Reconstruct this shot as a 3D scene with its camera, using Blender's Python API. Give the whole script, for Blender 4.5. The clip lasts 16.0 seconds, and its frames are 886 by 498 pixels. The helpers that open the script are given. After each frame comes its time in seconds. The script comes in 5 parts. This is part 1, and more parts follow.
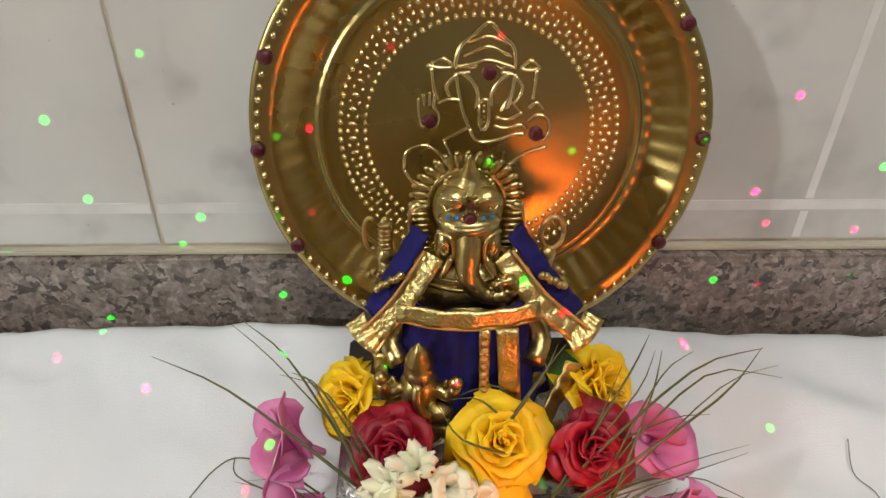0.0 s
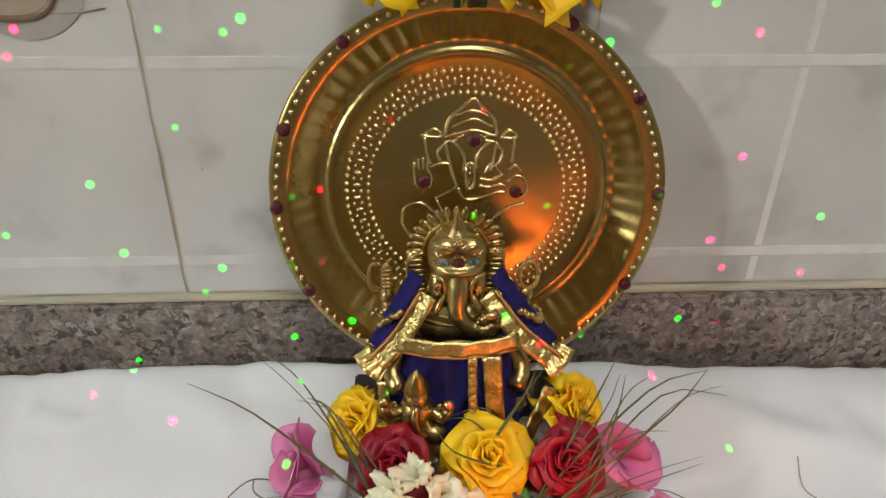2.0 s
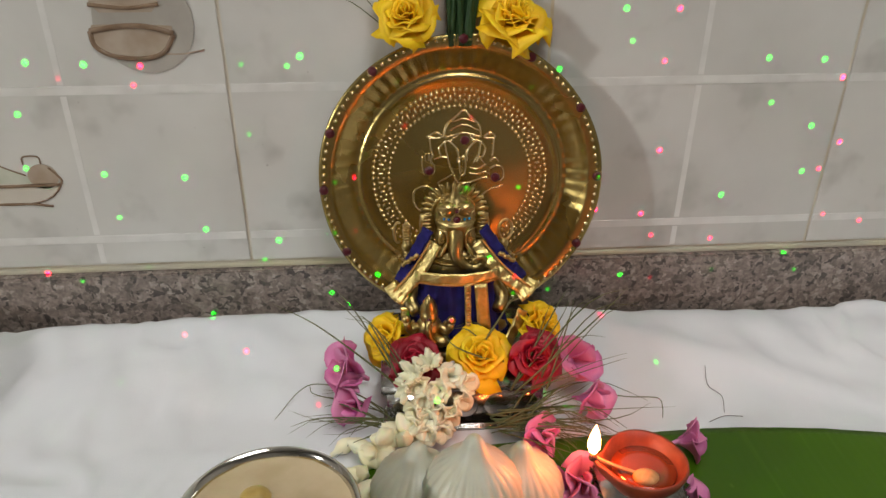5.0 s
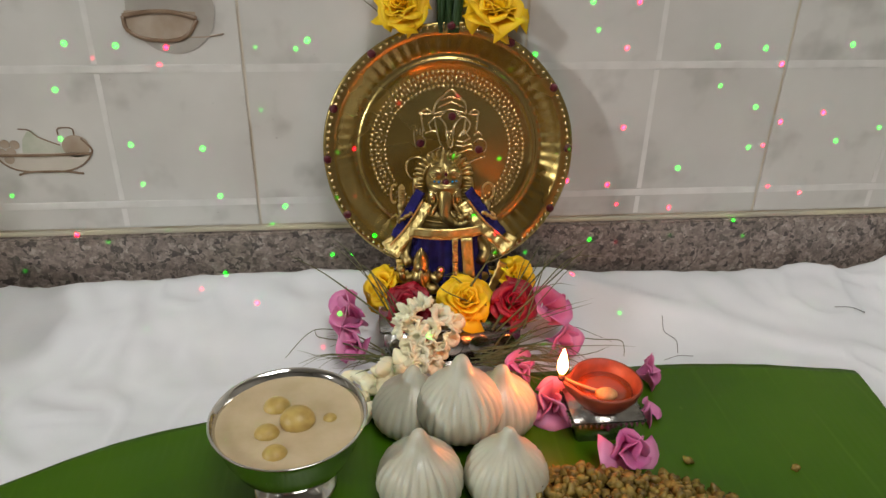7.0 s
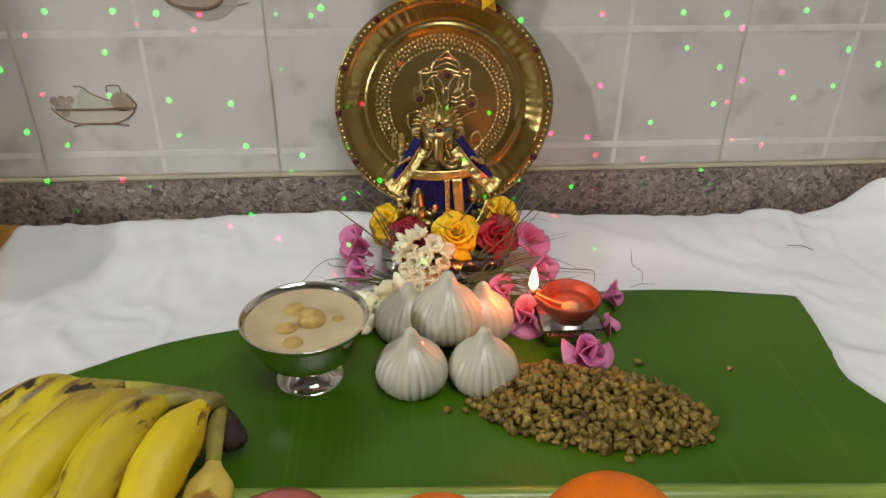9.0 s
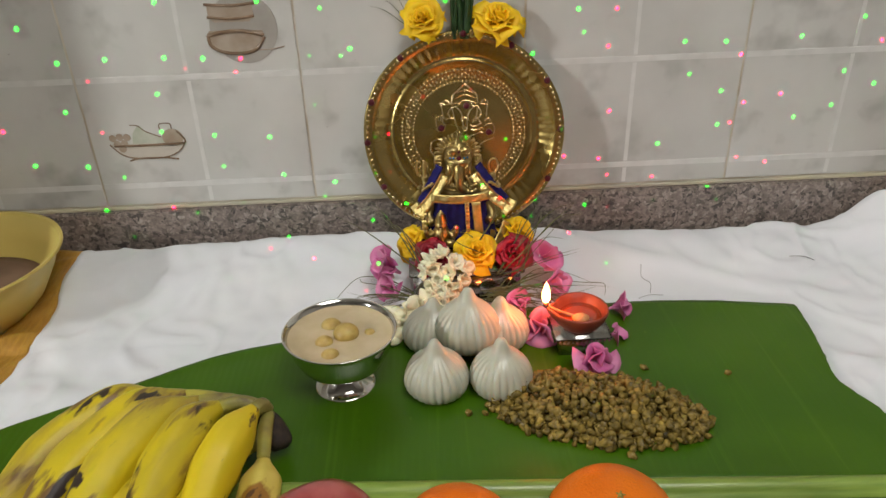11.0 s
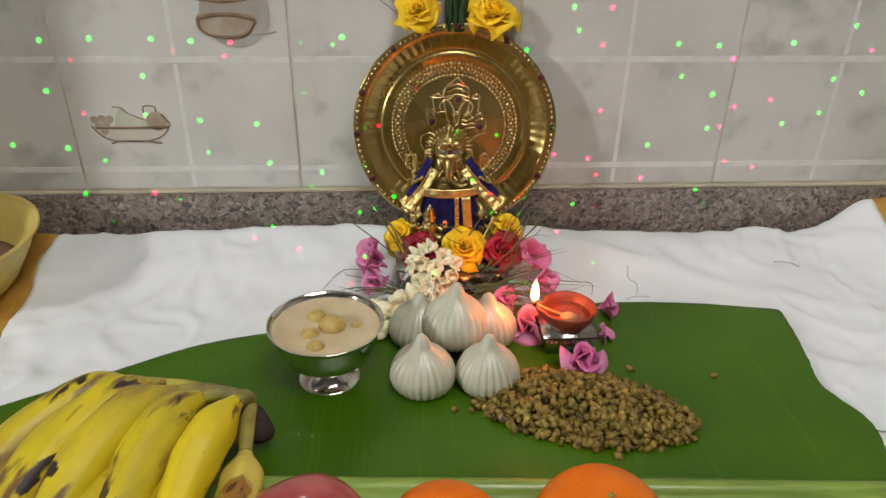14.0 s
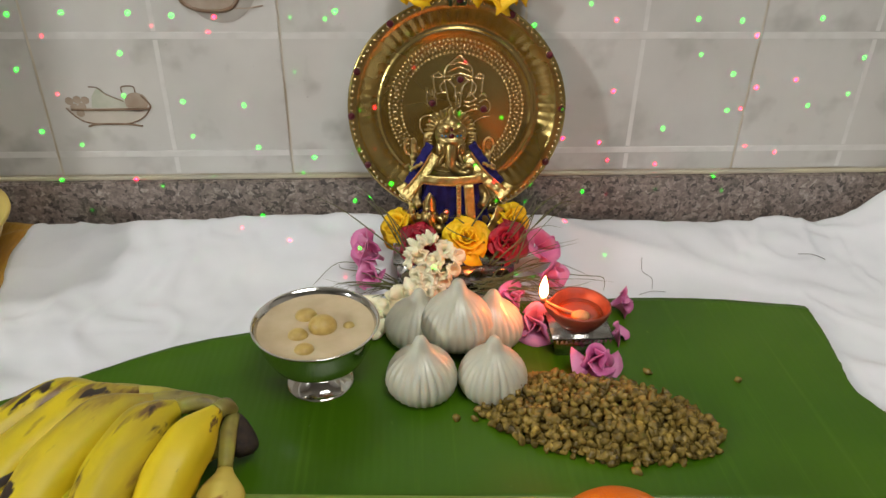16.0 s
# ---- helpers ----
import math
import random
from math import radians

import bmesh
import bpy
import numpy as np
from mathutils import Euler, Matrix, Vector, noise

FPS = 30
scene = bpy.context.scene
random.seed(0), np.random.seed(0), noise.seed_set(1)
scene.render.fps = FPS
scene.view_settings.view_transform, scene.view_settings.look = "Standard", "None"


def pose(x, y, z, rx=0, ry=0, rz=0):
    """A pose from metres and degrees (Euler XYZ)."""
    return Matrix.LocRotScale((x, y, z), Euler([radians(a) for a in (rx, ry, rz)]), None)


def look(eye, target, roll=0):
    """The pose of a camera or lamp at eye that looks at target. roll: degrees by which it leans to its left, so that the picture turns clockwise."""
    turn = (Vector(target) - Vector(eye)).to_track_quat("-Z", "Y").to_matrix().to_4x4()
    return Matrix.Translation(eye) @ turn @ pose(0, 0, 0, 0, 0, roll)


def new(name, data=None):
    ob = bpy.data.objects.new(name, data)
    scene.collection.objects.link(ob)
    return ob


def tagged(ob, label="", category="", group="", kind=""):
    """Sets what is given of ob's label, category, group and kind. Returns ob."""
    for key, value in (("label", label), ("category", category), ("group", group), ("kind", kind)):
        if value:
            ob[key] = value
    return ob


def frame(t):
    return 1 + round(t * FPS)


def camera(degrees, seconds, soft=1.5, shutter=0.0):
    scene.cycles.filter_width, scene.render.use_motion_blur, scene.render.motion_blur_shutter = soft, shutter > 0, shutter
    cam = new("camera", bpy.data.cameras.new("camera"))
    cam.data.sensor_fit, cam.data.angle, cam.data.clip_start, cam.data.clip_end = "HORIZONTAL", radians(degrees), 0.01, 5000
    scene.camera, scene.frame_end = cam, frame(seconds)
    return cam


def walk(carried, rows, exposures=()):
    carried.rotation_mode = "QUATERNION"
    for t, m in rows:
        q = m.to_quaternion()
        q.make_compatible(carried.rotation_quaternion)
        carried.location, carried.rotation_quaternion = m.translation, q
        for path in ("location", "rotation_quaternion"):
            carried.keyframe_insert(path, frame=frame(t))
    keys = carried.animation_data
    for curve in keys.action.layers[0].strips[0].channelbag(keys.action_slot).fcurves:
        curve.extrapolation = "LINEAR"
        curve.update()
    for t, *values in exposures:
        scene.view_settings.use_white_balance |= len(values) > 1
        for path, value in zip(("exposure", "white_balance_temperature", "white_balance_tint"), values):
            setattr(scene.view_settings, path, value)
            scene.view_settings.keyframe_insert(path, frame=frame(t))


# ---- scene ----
cam = camera(62.41, 16.0)
PATH = [
    (0, (-0.0321, -0.2839, 0.2483), (0.0513, 1.3466, -0.9070), 1.22),
    (0.5, (-0.0308, -0.2901, 0.2487), (0.0581, 1.3673, -0.8670), 1.06),
    (1, (-0.0303, -0.2987, 0.2516), (0.0594, 1.3829, -0.8273), 1.00),
    (1.5, (-0.0309, -0.3094, 0.2574), (0.0661, 1.3937, -0.7867), 1.00),
    (2, (-0.0332, -0.3242, 0.2684), (0.0658, 1.3914, -0.7546), 0.74),
    (2.5, (-0.0359, -0.3438, 0.2766), (0.0631, 1.3937, -0.7089), 0.45),
    (3, (-0.0397, -0.3670, 0.2835), (0.0637, 1.3861, -0.6735), 0.35),
    (3.5, (-0.0431, -0.3897, 0.2934), (0.0658, 1.3623, -0.6649), 0.58),
    (4, (-0.0469, -0.4122, 0.2975), (0.0712, 1.3451, -0.6501), 0.37),
    (6.5, (-0.0566, -0.5088, 0.3005), (0.1182, 1.2479, -0.6395), 0.92),
    (7, (-0.0611, -0.5238, 0.3023), (0.1270, 1.2352, -0.6307), 1.09),
    (7.5, (-0.0585, -0.5432, 0.3062), (0.1164, 1.2195, -0.6225), 0.93),
    (8, (-0.0569, -0.5669, 0.3090), (0.1064, 1.1981, -0.6173), 0.71),
    (8.5, (-0.0540, -0.5893, 0.3119), (0.1087, 1.1619, -0.6403), 0.99),
    (9, (-0.0496, -0.6085, 0.3147), (0.0829, 1.1241, -0.6755), 0.50),
    (9.5, (-0.0412, -0.6269, 0.3270), (0.0053, 1.0940, -0.6909), -1.60),
    (10, (-0.0406, -0.6386, 0.3373), (-0.0061, 1.0986, -0.6531), -2.35),
    (12.5, (-0.0554, -0.6596, 0.3500), (0.0364, 1.0914, -0.6121), -0.16),
    (13, (-0.0580, -0.6618, 0.3477), (0.0502, 1.0890, -0.6129), 0.60),
    (13.5, (-0.0575, -0.6563, 0.3453), (0.0609, 1.0916, -0.6196), 0.85),
    (14, (-0.0541, -0.6456, 0.3416), (0.0590, 1.0972, -0.6329), 0.91),
    (14.5, (-0.0527, -0.6303, 0.3338), (0.0639, 1.1079, -0.6486), 0.95),
    (15, (-0.0517, -0.6150, 0.3270), (0.0760, 1.1141, -0.6700), 0.88),
    (15.5, (-0.0510, -0.6072, 0.3245), (0.0690, 1.1185, -0.6792), 0.70),
    (16, (-0.0513, -0.6046, 0.3255), (0.0579, 1.1166, -0.6871), 0.91),
]
walk(cam, [(t, look(eye, target, roll)) for t, eye, target, roll in PATH], [(0, -0.05), (2, -0.20), (4, -0.28), (9, -0.22), (12.5, -0.15), (16, -0.12)])

# ---- world and lights ----
world = bpy.data.worlds.new("room_dusk")
scene.world = world
world.use_nodes = True
world.node_tree.nodes["Background"].inputs["Color"].default_value = (0.75, 0.8, 0.9, 1)
world.node_tree.nodes["Background"].inputs["Strength"].default_value = 0.05

BULB = (-1.84, -1.15, 0.78)


def area_lamp(name, eye, target, sx, sy, watts, colour):
    d = bpy.data.lights.new(name, "AREA")
    d.shape, d.size, d.size_y, d.energy, d.color = "RECTANGLE", sx, sy, watts, colour
    ob = new(name, d)
    ob.matrix_world = look(eye, target)
    return ob


area_lamp("wall_lamp_glow", (BULB[0] + 0.10, BULB[1], BULB[2]), (0.0, -0.3, 0.1), 0.10, 0.10, 17.5, (0.985, 0.985, 0.95))
# added fill from above, to even out the light of the wall lamp
area_lamp("ceiling_fill_light", (0.30, -1.05, 1.66), (0.28, -0.95, 0.0), 0.80, 0.80, 9.5, (0.985, 0.985, 0.955))

# laser party projector: a lamp that throws small green and red dots
laser = bpy.data.lights.new("laser_projector_beam", "SPOT")
laser.energy, laser.spot_size, laser.spot_blend, laser.shadow_soft_size = 1.0, radians(36), 0.1, 0.0
laser_ob = new("laser_projector_beam", laser)
laser_ob.matrix_world = look((0.25, -1.75, 0.95), (0.0, 0.0, 0.575))
laser.use_nodes = True


def laser_nodes(nt):
    n, l = nt.nodes, nt.links
    em = n["Emission"]
    tc = n.new("ShaderNodeTexCoord")
    sep = n.new("ShaderNodeSeparateXYZ")
    l.new(tc.outputs["Normal"], sep.inputs[0])
    comb = n.new("ShaderNodeCombineXYZ")
    for k in (0, 1):
        dv = n.new("ShaderNodeMath")
        dv.operation = "DIVIDE"
        l.new(sep.outputs[k], dv.inputs[0])
        l.new(sep.outputs[2], dv.inputs[1])
        l.new(dv.outputs[0], comb.inputs[k])
    vo = n.new("ShaderNodeTexVoronoi")
    vo.voronoi_dimensions = "2D"
    vo.inputs["Scale"].default_value = 46
    l.new(comb.outputs[0], vo.inputs["Vector"])
    ramp = n.new("ShaderNodeMapRange")
    ramp.inputs["From Min"].default_value, ramp.inputs["From Max"].default_value = 0.051, 0.012
    ramp.inputs["To Min"].default_value, ramp.inputs["To Max"].default_value = 0.0, 1.0
    l.new(vo.outputs["Distance"], ramp.inputs["Value"])
    sc = n.new("ShaderNodeSeparateColor")
    l.new(vo.outputs["Color"], sc.inputs[0])
    pick = n.new("ShaderNodeMath")
    pick.operation = "GREATER_THAN"
    pick.inputs[1].default_value = 0.66
    l.new(sc.outputs[0], pick.inputs[0])
    mix = n.new("ShaderNodeMix")
    mix.data_type = "RGBA"
    l.new(pick.outputs[0], mix.inputs["Factor"])
    mix.inputs["A"].default_value, mix.inputs["B"].default_value = (0.0, 1.0, 0.01, 1), (1.0, 0.0, 0.05, 1)
    l.new(mix.outputs["Result"], em.inputs["Color"])
    power = n.new("ShaderNodeMath")
    power.operation = "MULTIPLY"
    l.new(ramp.outputs[0], power.inputs[0])
    l.new(sc.outputs[1], power.inputs[1])
    gain = n.new("ShaderNodeMath")
    gain.operation = "MULTIPLY"
    l.new(power.outputs[0], gain.inputs[0])
    gain.inputs[1].default_value = LASER_GAIN
    l.new(gain.outputs[0], em.inputs["Strength"])


LASER_GAIN = 7000.0
laser_nodes(laser.node_tree)


# ---- materials ----
def mat(name, a, b=None, rough=0.5, metal=0.0, scale=40.0, detail=4.0, bump=0.0, bump_scale=200.0, stretch=(1, 1, 1),
        lo=0.35, hi=0.65, sub=0.0, coat=0.0, per_object=0.0, rough_var=0.0, coords="Object", spots=None, sheen=0.0, ior=0.0):
    """A surface of two colours mixed by noise, with fine relief. spots: colour, scale, from, to."""
    m = bpy.data.materials.new(name)
    m.use_nodes = True
    nt = m.node_tree
    n, l = nt.nodes, nt.links
    p = n["Principled BSDF"]
    p.inputs["Roughness"].default_value, p.inputs["Metallic"].default_value = rough, metal
    p.inputs["Coat Weight"].default_value = coat
    p.inputs["Sheen Weight"].default_value = sheen
    if ior:
        p.inputs["IOR"].default_value = ior
    if sub:
        p.inputs["Subsurface Weight"].default_value = sub
        p.inputs["Subsurface Radius"].default_value = (1.0, 0.7, 0.5)
        p.inputs["Subsurface Scale"].default_value = 0.004
    tc = n.new("ShaderNodeTexCoord")
    mp = n.new("ShaderNodeMapping")
    mp.inputs["Scale"].default_value = stretch
    l.new(tc.outputs[coords], mp.inputs["Vector"])
    if per_object:
        oi = n.new("ShaderNodeObjectInfo")
        mul = n.new("ShaderNodeMath")
        mul.operation = "MULTIPLY"
        mul.inputs[1].default_value = 7.0
        l.new(oi.outputs["Random"], mul.inputs[0])
        l.new(mul.outputs[0], mp.inputs["Location"])
    no = n.new("ShaderNodeTexNoise")
    no.inputs["Scale"].default_value, no.inputs["Detail"].default_value = scale, detail
    l.new(mp.outputs[0], no.inputs["Vector"])
    rng = n.new("ShaderNodeMapRange")
    rng.inputs["From Min"].default_value, rng.inputs["From Max"].default_value = lo, hi
    l.new(no.outputs["Fac"], rng.inputs["Value"])
    mix = n.new("ShaderNodeMix")
    mix.data_type = "RGBA"
    mix.inputs["A"].default_value = (*a, 1)
    mix.inputs["B"].default_value = (*(b or [c * 0.85 for c in a]), 1)
    l.new(rng.outputs[0], mix.inputs["Factor"])
    out = mix.outputs["Result"]
    if per_object:
        hsv = n.new("ShaderNodeHueSaturation")
        r2 = n.new("ShaderNodeMapRange")
        r2.inputs["To Min"].default_value, r2.inputs["To Max"].default_value = 1 - per_object, 1 + per_object
        l.new(oi.outputs["Random"], r2.inputs["Value"])
        l.new(r2.outputs[0], hsv.inputs["Value"])
        l.new(out, hsv.inputs["Color"])
        out = hsv.outputs["Color"]
    if spots:
        for colour, sscale, s0, s1 in spots:
            sn = n.new("ShaderNodeTexNoise")
            sn.inputs["Scale"].default_value, sn.inputs["Detail"].default_value = sscale, 3.0
            l.new(mp.outputs[0], sn.inputs["Vector"])
            sr = n.new("ShaderNodeMapRange")
            sr.inputs["From Min"].default_value, sr.inputs["From Max"].default_value = s0, s1
            l.new(sn.outputs["Fac"], sr.inputs["Value"])
            sm = n.new("ShaderNodeMix")
            sm.data_type = "RGBA"
            l.new(sr.outputs[0], sm.inputs["Factor"])
            l.new(out, sm.inputs["A"])
            sm.inputs["B"].default_value = (*colour, 1)
            out = sm.outputs["Result"]
    l.new(out, p.inputs["Base Color"])
    if rough_var:
        rr = n.new("ShaderNodeMapRange")
        rr.inputs["To Min"].default_value, rr.inputs["To Max"].default_value = max(0.02, rough - rough_var), rough + rough_var
        l.new(no.outputs["Fac"], rr.inputs["Value"])
        l.new(rr.outputs[0], p.inputs["Roughness"])
    if bump:
        bn = n.new("ShaderNodeTexNoise")
        bn.inputs["Scale"].default_value, bn.inputs["Detail"].default_value = bump_scale, 3.0
        l.new(mp.outputs[0], bn.inputs["Vector"])
        bp = n.new("ShaderNodeBump")
        bp.inputs["Strength"].default_value, bp.inputs["Distance"].default_value = bump, 0.001
        l.new(bn.outputs["Fac"], bp.inputs["Height"])
        l.new(bp.outputs[0], p.inputs["Normal"])
    return m


def granite_material():
    m = bpy.data.materials.new("speckled_granite")
    m.use_nodes = True
    nt = m.node_tree
    n, l = nt.nodes, nt.links
    p = n["Principled BSDF"]
    tc = n.new("ShaderNodeTexCoord")
    wob = n.new("ShaderNodeTexNoise")
    wob.inputs["Scale"].default_value = 160
    l.new(tc.outputs["Object"], wob.inputs["Vector"])
    add = n.new("ShaderNodeMix")
    add.data_type = "VECTOR"
    add.inputs["Factor"].default_value = 0.012
    l.new(tc.outputs["Object"], add.inputs["A"])
    l.new(wob.outputs["Color"], add.inputs["B"])
    out = None
    vo = n.new("ShaderNodeTexVoronoi")
    vo.inputs["Scale"].default_value = 290
    l.new(add.outputs["Result"], vo.inputs["Vector"])
    sep = n.new("ShaderNodeSeparateColor")
    l.new(vo.outputs["Color"], sep.inputs[0])
    ramp = n.new("ShaderNodeValToRGB")
    els = ramp.color_ramp.elements
    els[0].position, els[0].color = 0.0, (0.07, 0.06, 0.055, 1)
    els[1].position, els[1].color = 1.0, (0.40, 0.35, 0.31, 1)
    for pos, c in ((0.10, (0.10, 0.085, 0.075, 1)), (0.28, (0.20, 0.165, 0.145, 1)), (0.6, (0.25, 0.205, 0.18, 1)), (0.85, (0.31, 0.255, 0.225, 1))):
        e = els.new(pos)
        e.color = c
    l.new(sep.outputs[0], ramp.inputs[0])
    fine = n.new("ShaderNodeTexNoise")
    fine.inputs["Scale"].default_value, fine.inputs["Detail"].default_value = 420, 4
    l.new(tc.outputs["Object"], fine.inputs["Vector"])
    mix = n.new("ShaderNodeMix")
    mix.data_type, mix.blend_type = "RGBA", "OVERLAY"
    mix.inputs["Factor"].default_value = 0.7
    l.new(ramp.outputs[0], mix.inputs["A"])
    l.new(fine.outputs["Fac"], mix.inputs["B"])
    l.new(mix.outputs["Result"], p.inputs["Base Color"])
    p.inputs["Roughness"].default_value = 0.32
    return m


def tile_material():
    """Glazed cream-grey tile with faint veins and paler moulded bands on a 10 cm grid."""
    m = mat("glazed_tile", (0.655, 0.65, 0.62), (0.53, 0.525, 0.50), rough=0.20, scale=11, detail=6, lo=0.3, hi=0.7, coords="Object", per_object=0.015, bump=0.05, bump_scale=30,
            spots=[((0.42, 0.415, 0.39), 22, 0.56, 0.74), ((0.38, 0.37, 0.34), 150, 0.74, 0.80)])
    return m


M = {}
M["tile"] = tile_material()
M["band"] = mat("tile_band", (0.715, 0.71, 0.685), (0.64, 0.635, 0.61), rough=0.25, scale=60, bump=0.1, bump_scale=60)
M["grout"] = mat("stained_grout", (0.66, 0.62, 0.53), (0.48, 0.42, 0.31), rough=0.85, scale=25, detail=6, bump=0.4, bump_scale=900)
M["sealant"] = mat("yellowed_sealant", (0.62, 0.57, 0.40), (0.48, 0.45, 0.37), rough=0.6, scale=12, detail=5, bump=0.3, bump_scale=300)
M["granite"] = granite_material()
M["plaster"] = mat("painted_plaster", (0.40, 0.38, 0.35), (0.35, 0.33, 0.30), rough=0.8, scale=5, bump=0.1, bump_scale=120)
M["floor"] = mat("floor_tile", (0.25, 0.22, 0.19), (0.2, 0.18, 0.15), rough=0.4, scale=6)
M["wood"] = mat("varnished_wood", (0.72, 0.41, 0.075), (0.58, 0.30, 0.045), rough=0.25, scale=18, detail=6, stretch=(0.6, 9, 9), coat=0.4, bump=0.1, bump_scale=80)
M["cloth"] = mat("white_cotton", (0.775, 0.79, 0.815), (0.73, 0.745, 0.775), rough=0.9, scale=14, sheen=0.2, bump=0.25, bump_scale=1500)
M["border"] = mat("gold_brocade_border", (0.62, 0.35, 0.06), (0.48, 0.25, 0.04), rough=0.36, metal=0.2, scale=30, detail=5, stretch=(9, 1, 9), bump=0.5, bump_scale=900)
M["brass"] = mat("stamped_brass", (0.57, 0.43, 0.165), (0.47, 0.35, 0.12), rough=0.26, metal=1.0, scale=16, detail=5, rough_var=0.08, bump=0.12, bump_scale=60)
M["relief"] = mat("polished_brass_relief", (0.86, 0.72, 0.42), (0.78, 0.62, 0.32), rough=0.22, metal=1.0, scale=60)
M["gold"] = mat("gilded_metal", (0.58, 0.45, 0.20), (0.42, 0.31, 0.11), rough=0.34, metal=1.0, scale=140, detail=4, rough_var=0.08, bump=0.25, bump_scale=500)
M["zari"] = mat("gold_brocade_ribbon", (0.82, 0.66, 0.28), (0.66, 0.50, 0.18), rough=0.33, metal=1.0, scale=240, bump=0.5, bump_scale=700)
M["velvet"] = mat("royal_blue_velvet", (0.010, 0.006, 0.13), (0.005, 0.003, 0.07), rough=0.9, scale=120, bump=0.3, bump_scale=1600)
M["orange_trim"] = mat("orange_trim", (0.62, 0.22, 0.04), (0.45, 0.3, 0.08), rough=0.5, scale=700)
M["gem"] = mat("dark_red_stone", (0.10, 0.004, 0.012), (0.06, 0.002, 0.008), rough=0.35, scale=900, bump=0.3, bump_scale=2500)
M["gem_blue"] = mat("blue_stone", (0.03, 0.18, 0.55), (0.02, 0.3, 0.45), rough=0.1, scale=900)
M["silver"] = mat("embossed_silver", (0.52, 0.51, 0.48), (0.40, 0.39, 0.37), rough=0.22, metal=1.0, scale=160, rough_var=0.1, bump=0.25, bump_scale=420)
M["steel"] = mat("stainless_steel", (0.78, 0.76, 0.72), (0.70, 0.69, 0.66), rough=0.10, metal=1.0, scale=50, rough_var=0.05)
M["payasam"] = mat("milky_pudding", (0.60, 0.48, 0.31), (0.52, 0.41, 0.25), rough=0.18, scale=60, sub=0.3, bump=0.15, bump_scale=90)
M["dumpling"] = mat("yellow_dumpling", (0.54, 0.39, 0.12), (0.44, 0.30, 0.085), rough=0.42, scale=200, sub=0.3, bump=0.2, bump_scale=500)
M["modak"] = mat("steamed_rice_dough", (0.60, 0.59, 0.475), (0.51, 0.50, 0.40), rough=0.36, scale=45, detail=5, sub=0.55, coat=0.35, bump=0.12, bump_scale=260, per_object=0.02)
M["terracotta"] = mat("terracotta", (0.27, 0.055, 0.022), (0.18, 0.035, 0.015), rough=0.5, scale=120, bump=0.2, bump_scale=500)
M["soot"] = mat("sooted_clay", (0.10, 0.035, 0.02), (0.03, 0.015, 0.01), rough=0.7, scale=200)
M["oil"] = mat("lamp_oil", (0.30, 0.045, 0.008), (0.22, 0.034, 0.008), rough=0.05, scale=30, coat=1.0)
M["wick"] = mat("cotton_wick", (0.58, 0.34, 0.15), (0.46, 0.25, 0.10), rough=0.8, scale=300)
M["chana"] = mat("cooked_chickpea", (0.33, 0.228, 0.048), (0.09, 0.065, 0.016), rough=0.22, scale=130, detail=4, coat=0.0, bump=0.5, bump_scale=900, lo=0.3, hi=0.7)
def vary_islands(m, low, high):
    nt = m.node_tree
    n, l = nt.nodes, nt.links
    p = n["Principled BSDF"]
    src = p.inputs["Base Color"].links[0].from_socket
    geo = n.new("ShaderNodeNewGeometry")
    rg = n.new("ShaderNodeMapRange")
    rg.inputs["To Min"].default_value, rg.inputs["To Max"].default_value = low, high
    l.new(geo.outputs["Random Per Island"], rg.inputs["Value"])
    hs = n.new("ShaderNodeHueSaturation")
    l.new(rg.outputs[0], hs.inputs["Value"])
    l.new(src, hs.inputs["Color"])
    l.new(hs.outputs["Color"], p.inputs["Base Color"])


vary_islands(M["chana"], 0.22, 1.55)
M["chana"].node_tree.nodes["Principled BSDF"].inputs["Specular IOR Level"].default_value = 0.35
def banana_material(name, a, b, marks):
    """Banana skin whose bruises run along the fruit. marks: colour, scale, shares along and across, from, to."""
    m = mat(name, a, b, rough=0.42, scale=26, per_object=0.05, bump=0.12, bump_scale=150, lo=0.3, hi=0.7)
    nt = m.node_tree
    n, l = nt.nodes, nt.links
    p = n["Principled BSDF"]
    out = p.inputs["Base Color"].links[0].from_socket
    tc = n.new("ShaderNodeTexCoord")
    turn = n.new("ShaderNodeMapping")
    turn.inputs["Rotation"].default_value = (0, 0, radians(24))
    l.new(tc.outputs["Object"], turn.inputs["Vector"])
    for k, (colour, scale, along, across, lo, hi) in enumerate(marks):
        st = n.new("ShaderNodeMapping")
        st.inputs["Scale"].default_value = (across, along, 1.0)
        st.inputs["Location"].default_value = (0.37 * k, 0.11 * k, 0.9 * k)
        l.new(turn.outputs[0], st.inputs["Vector"])
        no = n.new("ShaderNodeTexNoise")
        no.inputs["Scale"].default_value, no.inputs["Detail"].default_value = scale, 4.0
        l.new(st.outputs[0], no.inputs["Vector"])
        rg = n.new("ShaderNodeMapRange")
        rg.inputs["From Min"].default_value, rg.inputs["From Max"].default_value = lo, hi
        l.new(no.outputs["Fac"], rg.inputs["Value"])
        mx = n.new("ShaderNodeMix")
        mx.data_type = "RGBA"
        l.new(rg.outputs[0], mx.inputs["Factor"])
        l.new(out, mx.inputs["A"])
        mx.inputs["B"].default_value = (*colour, 1)
        out = mx.outputs["Result"]
    l.new(out, p.inputs["Base Color"])
    return m


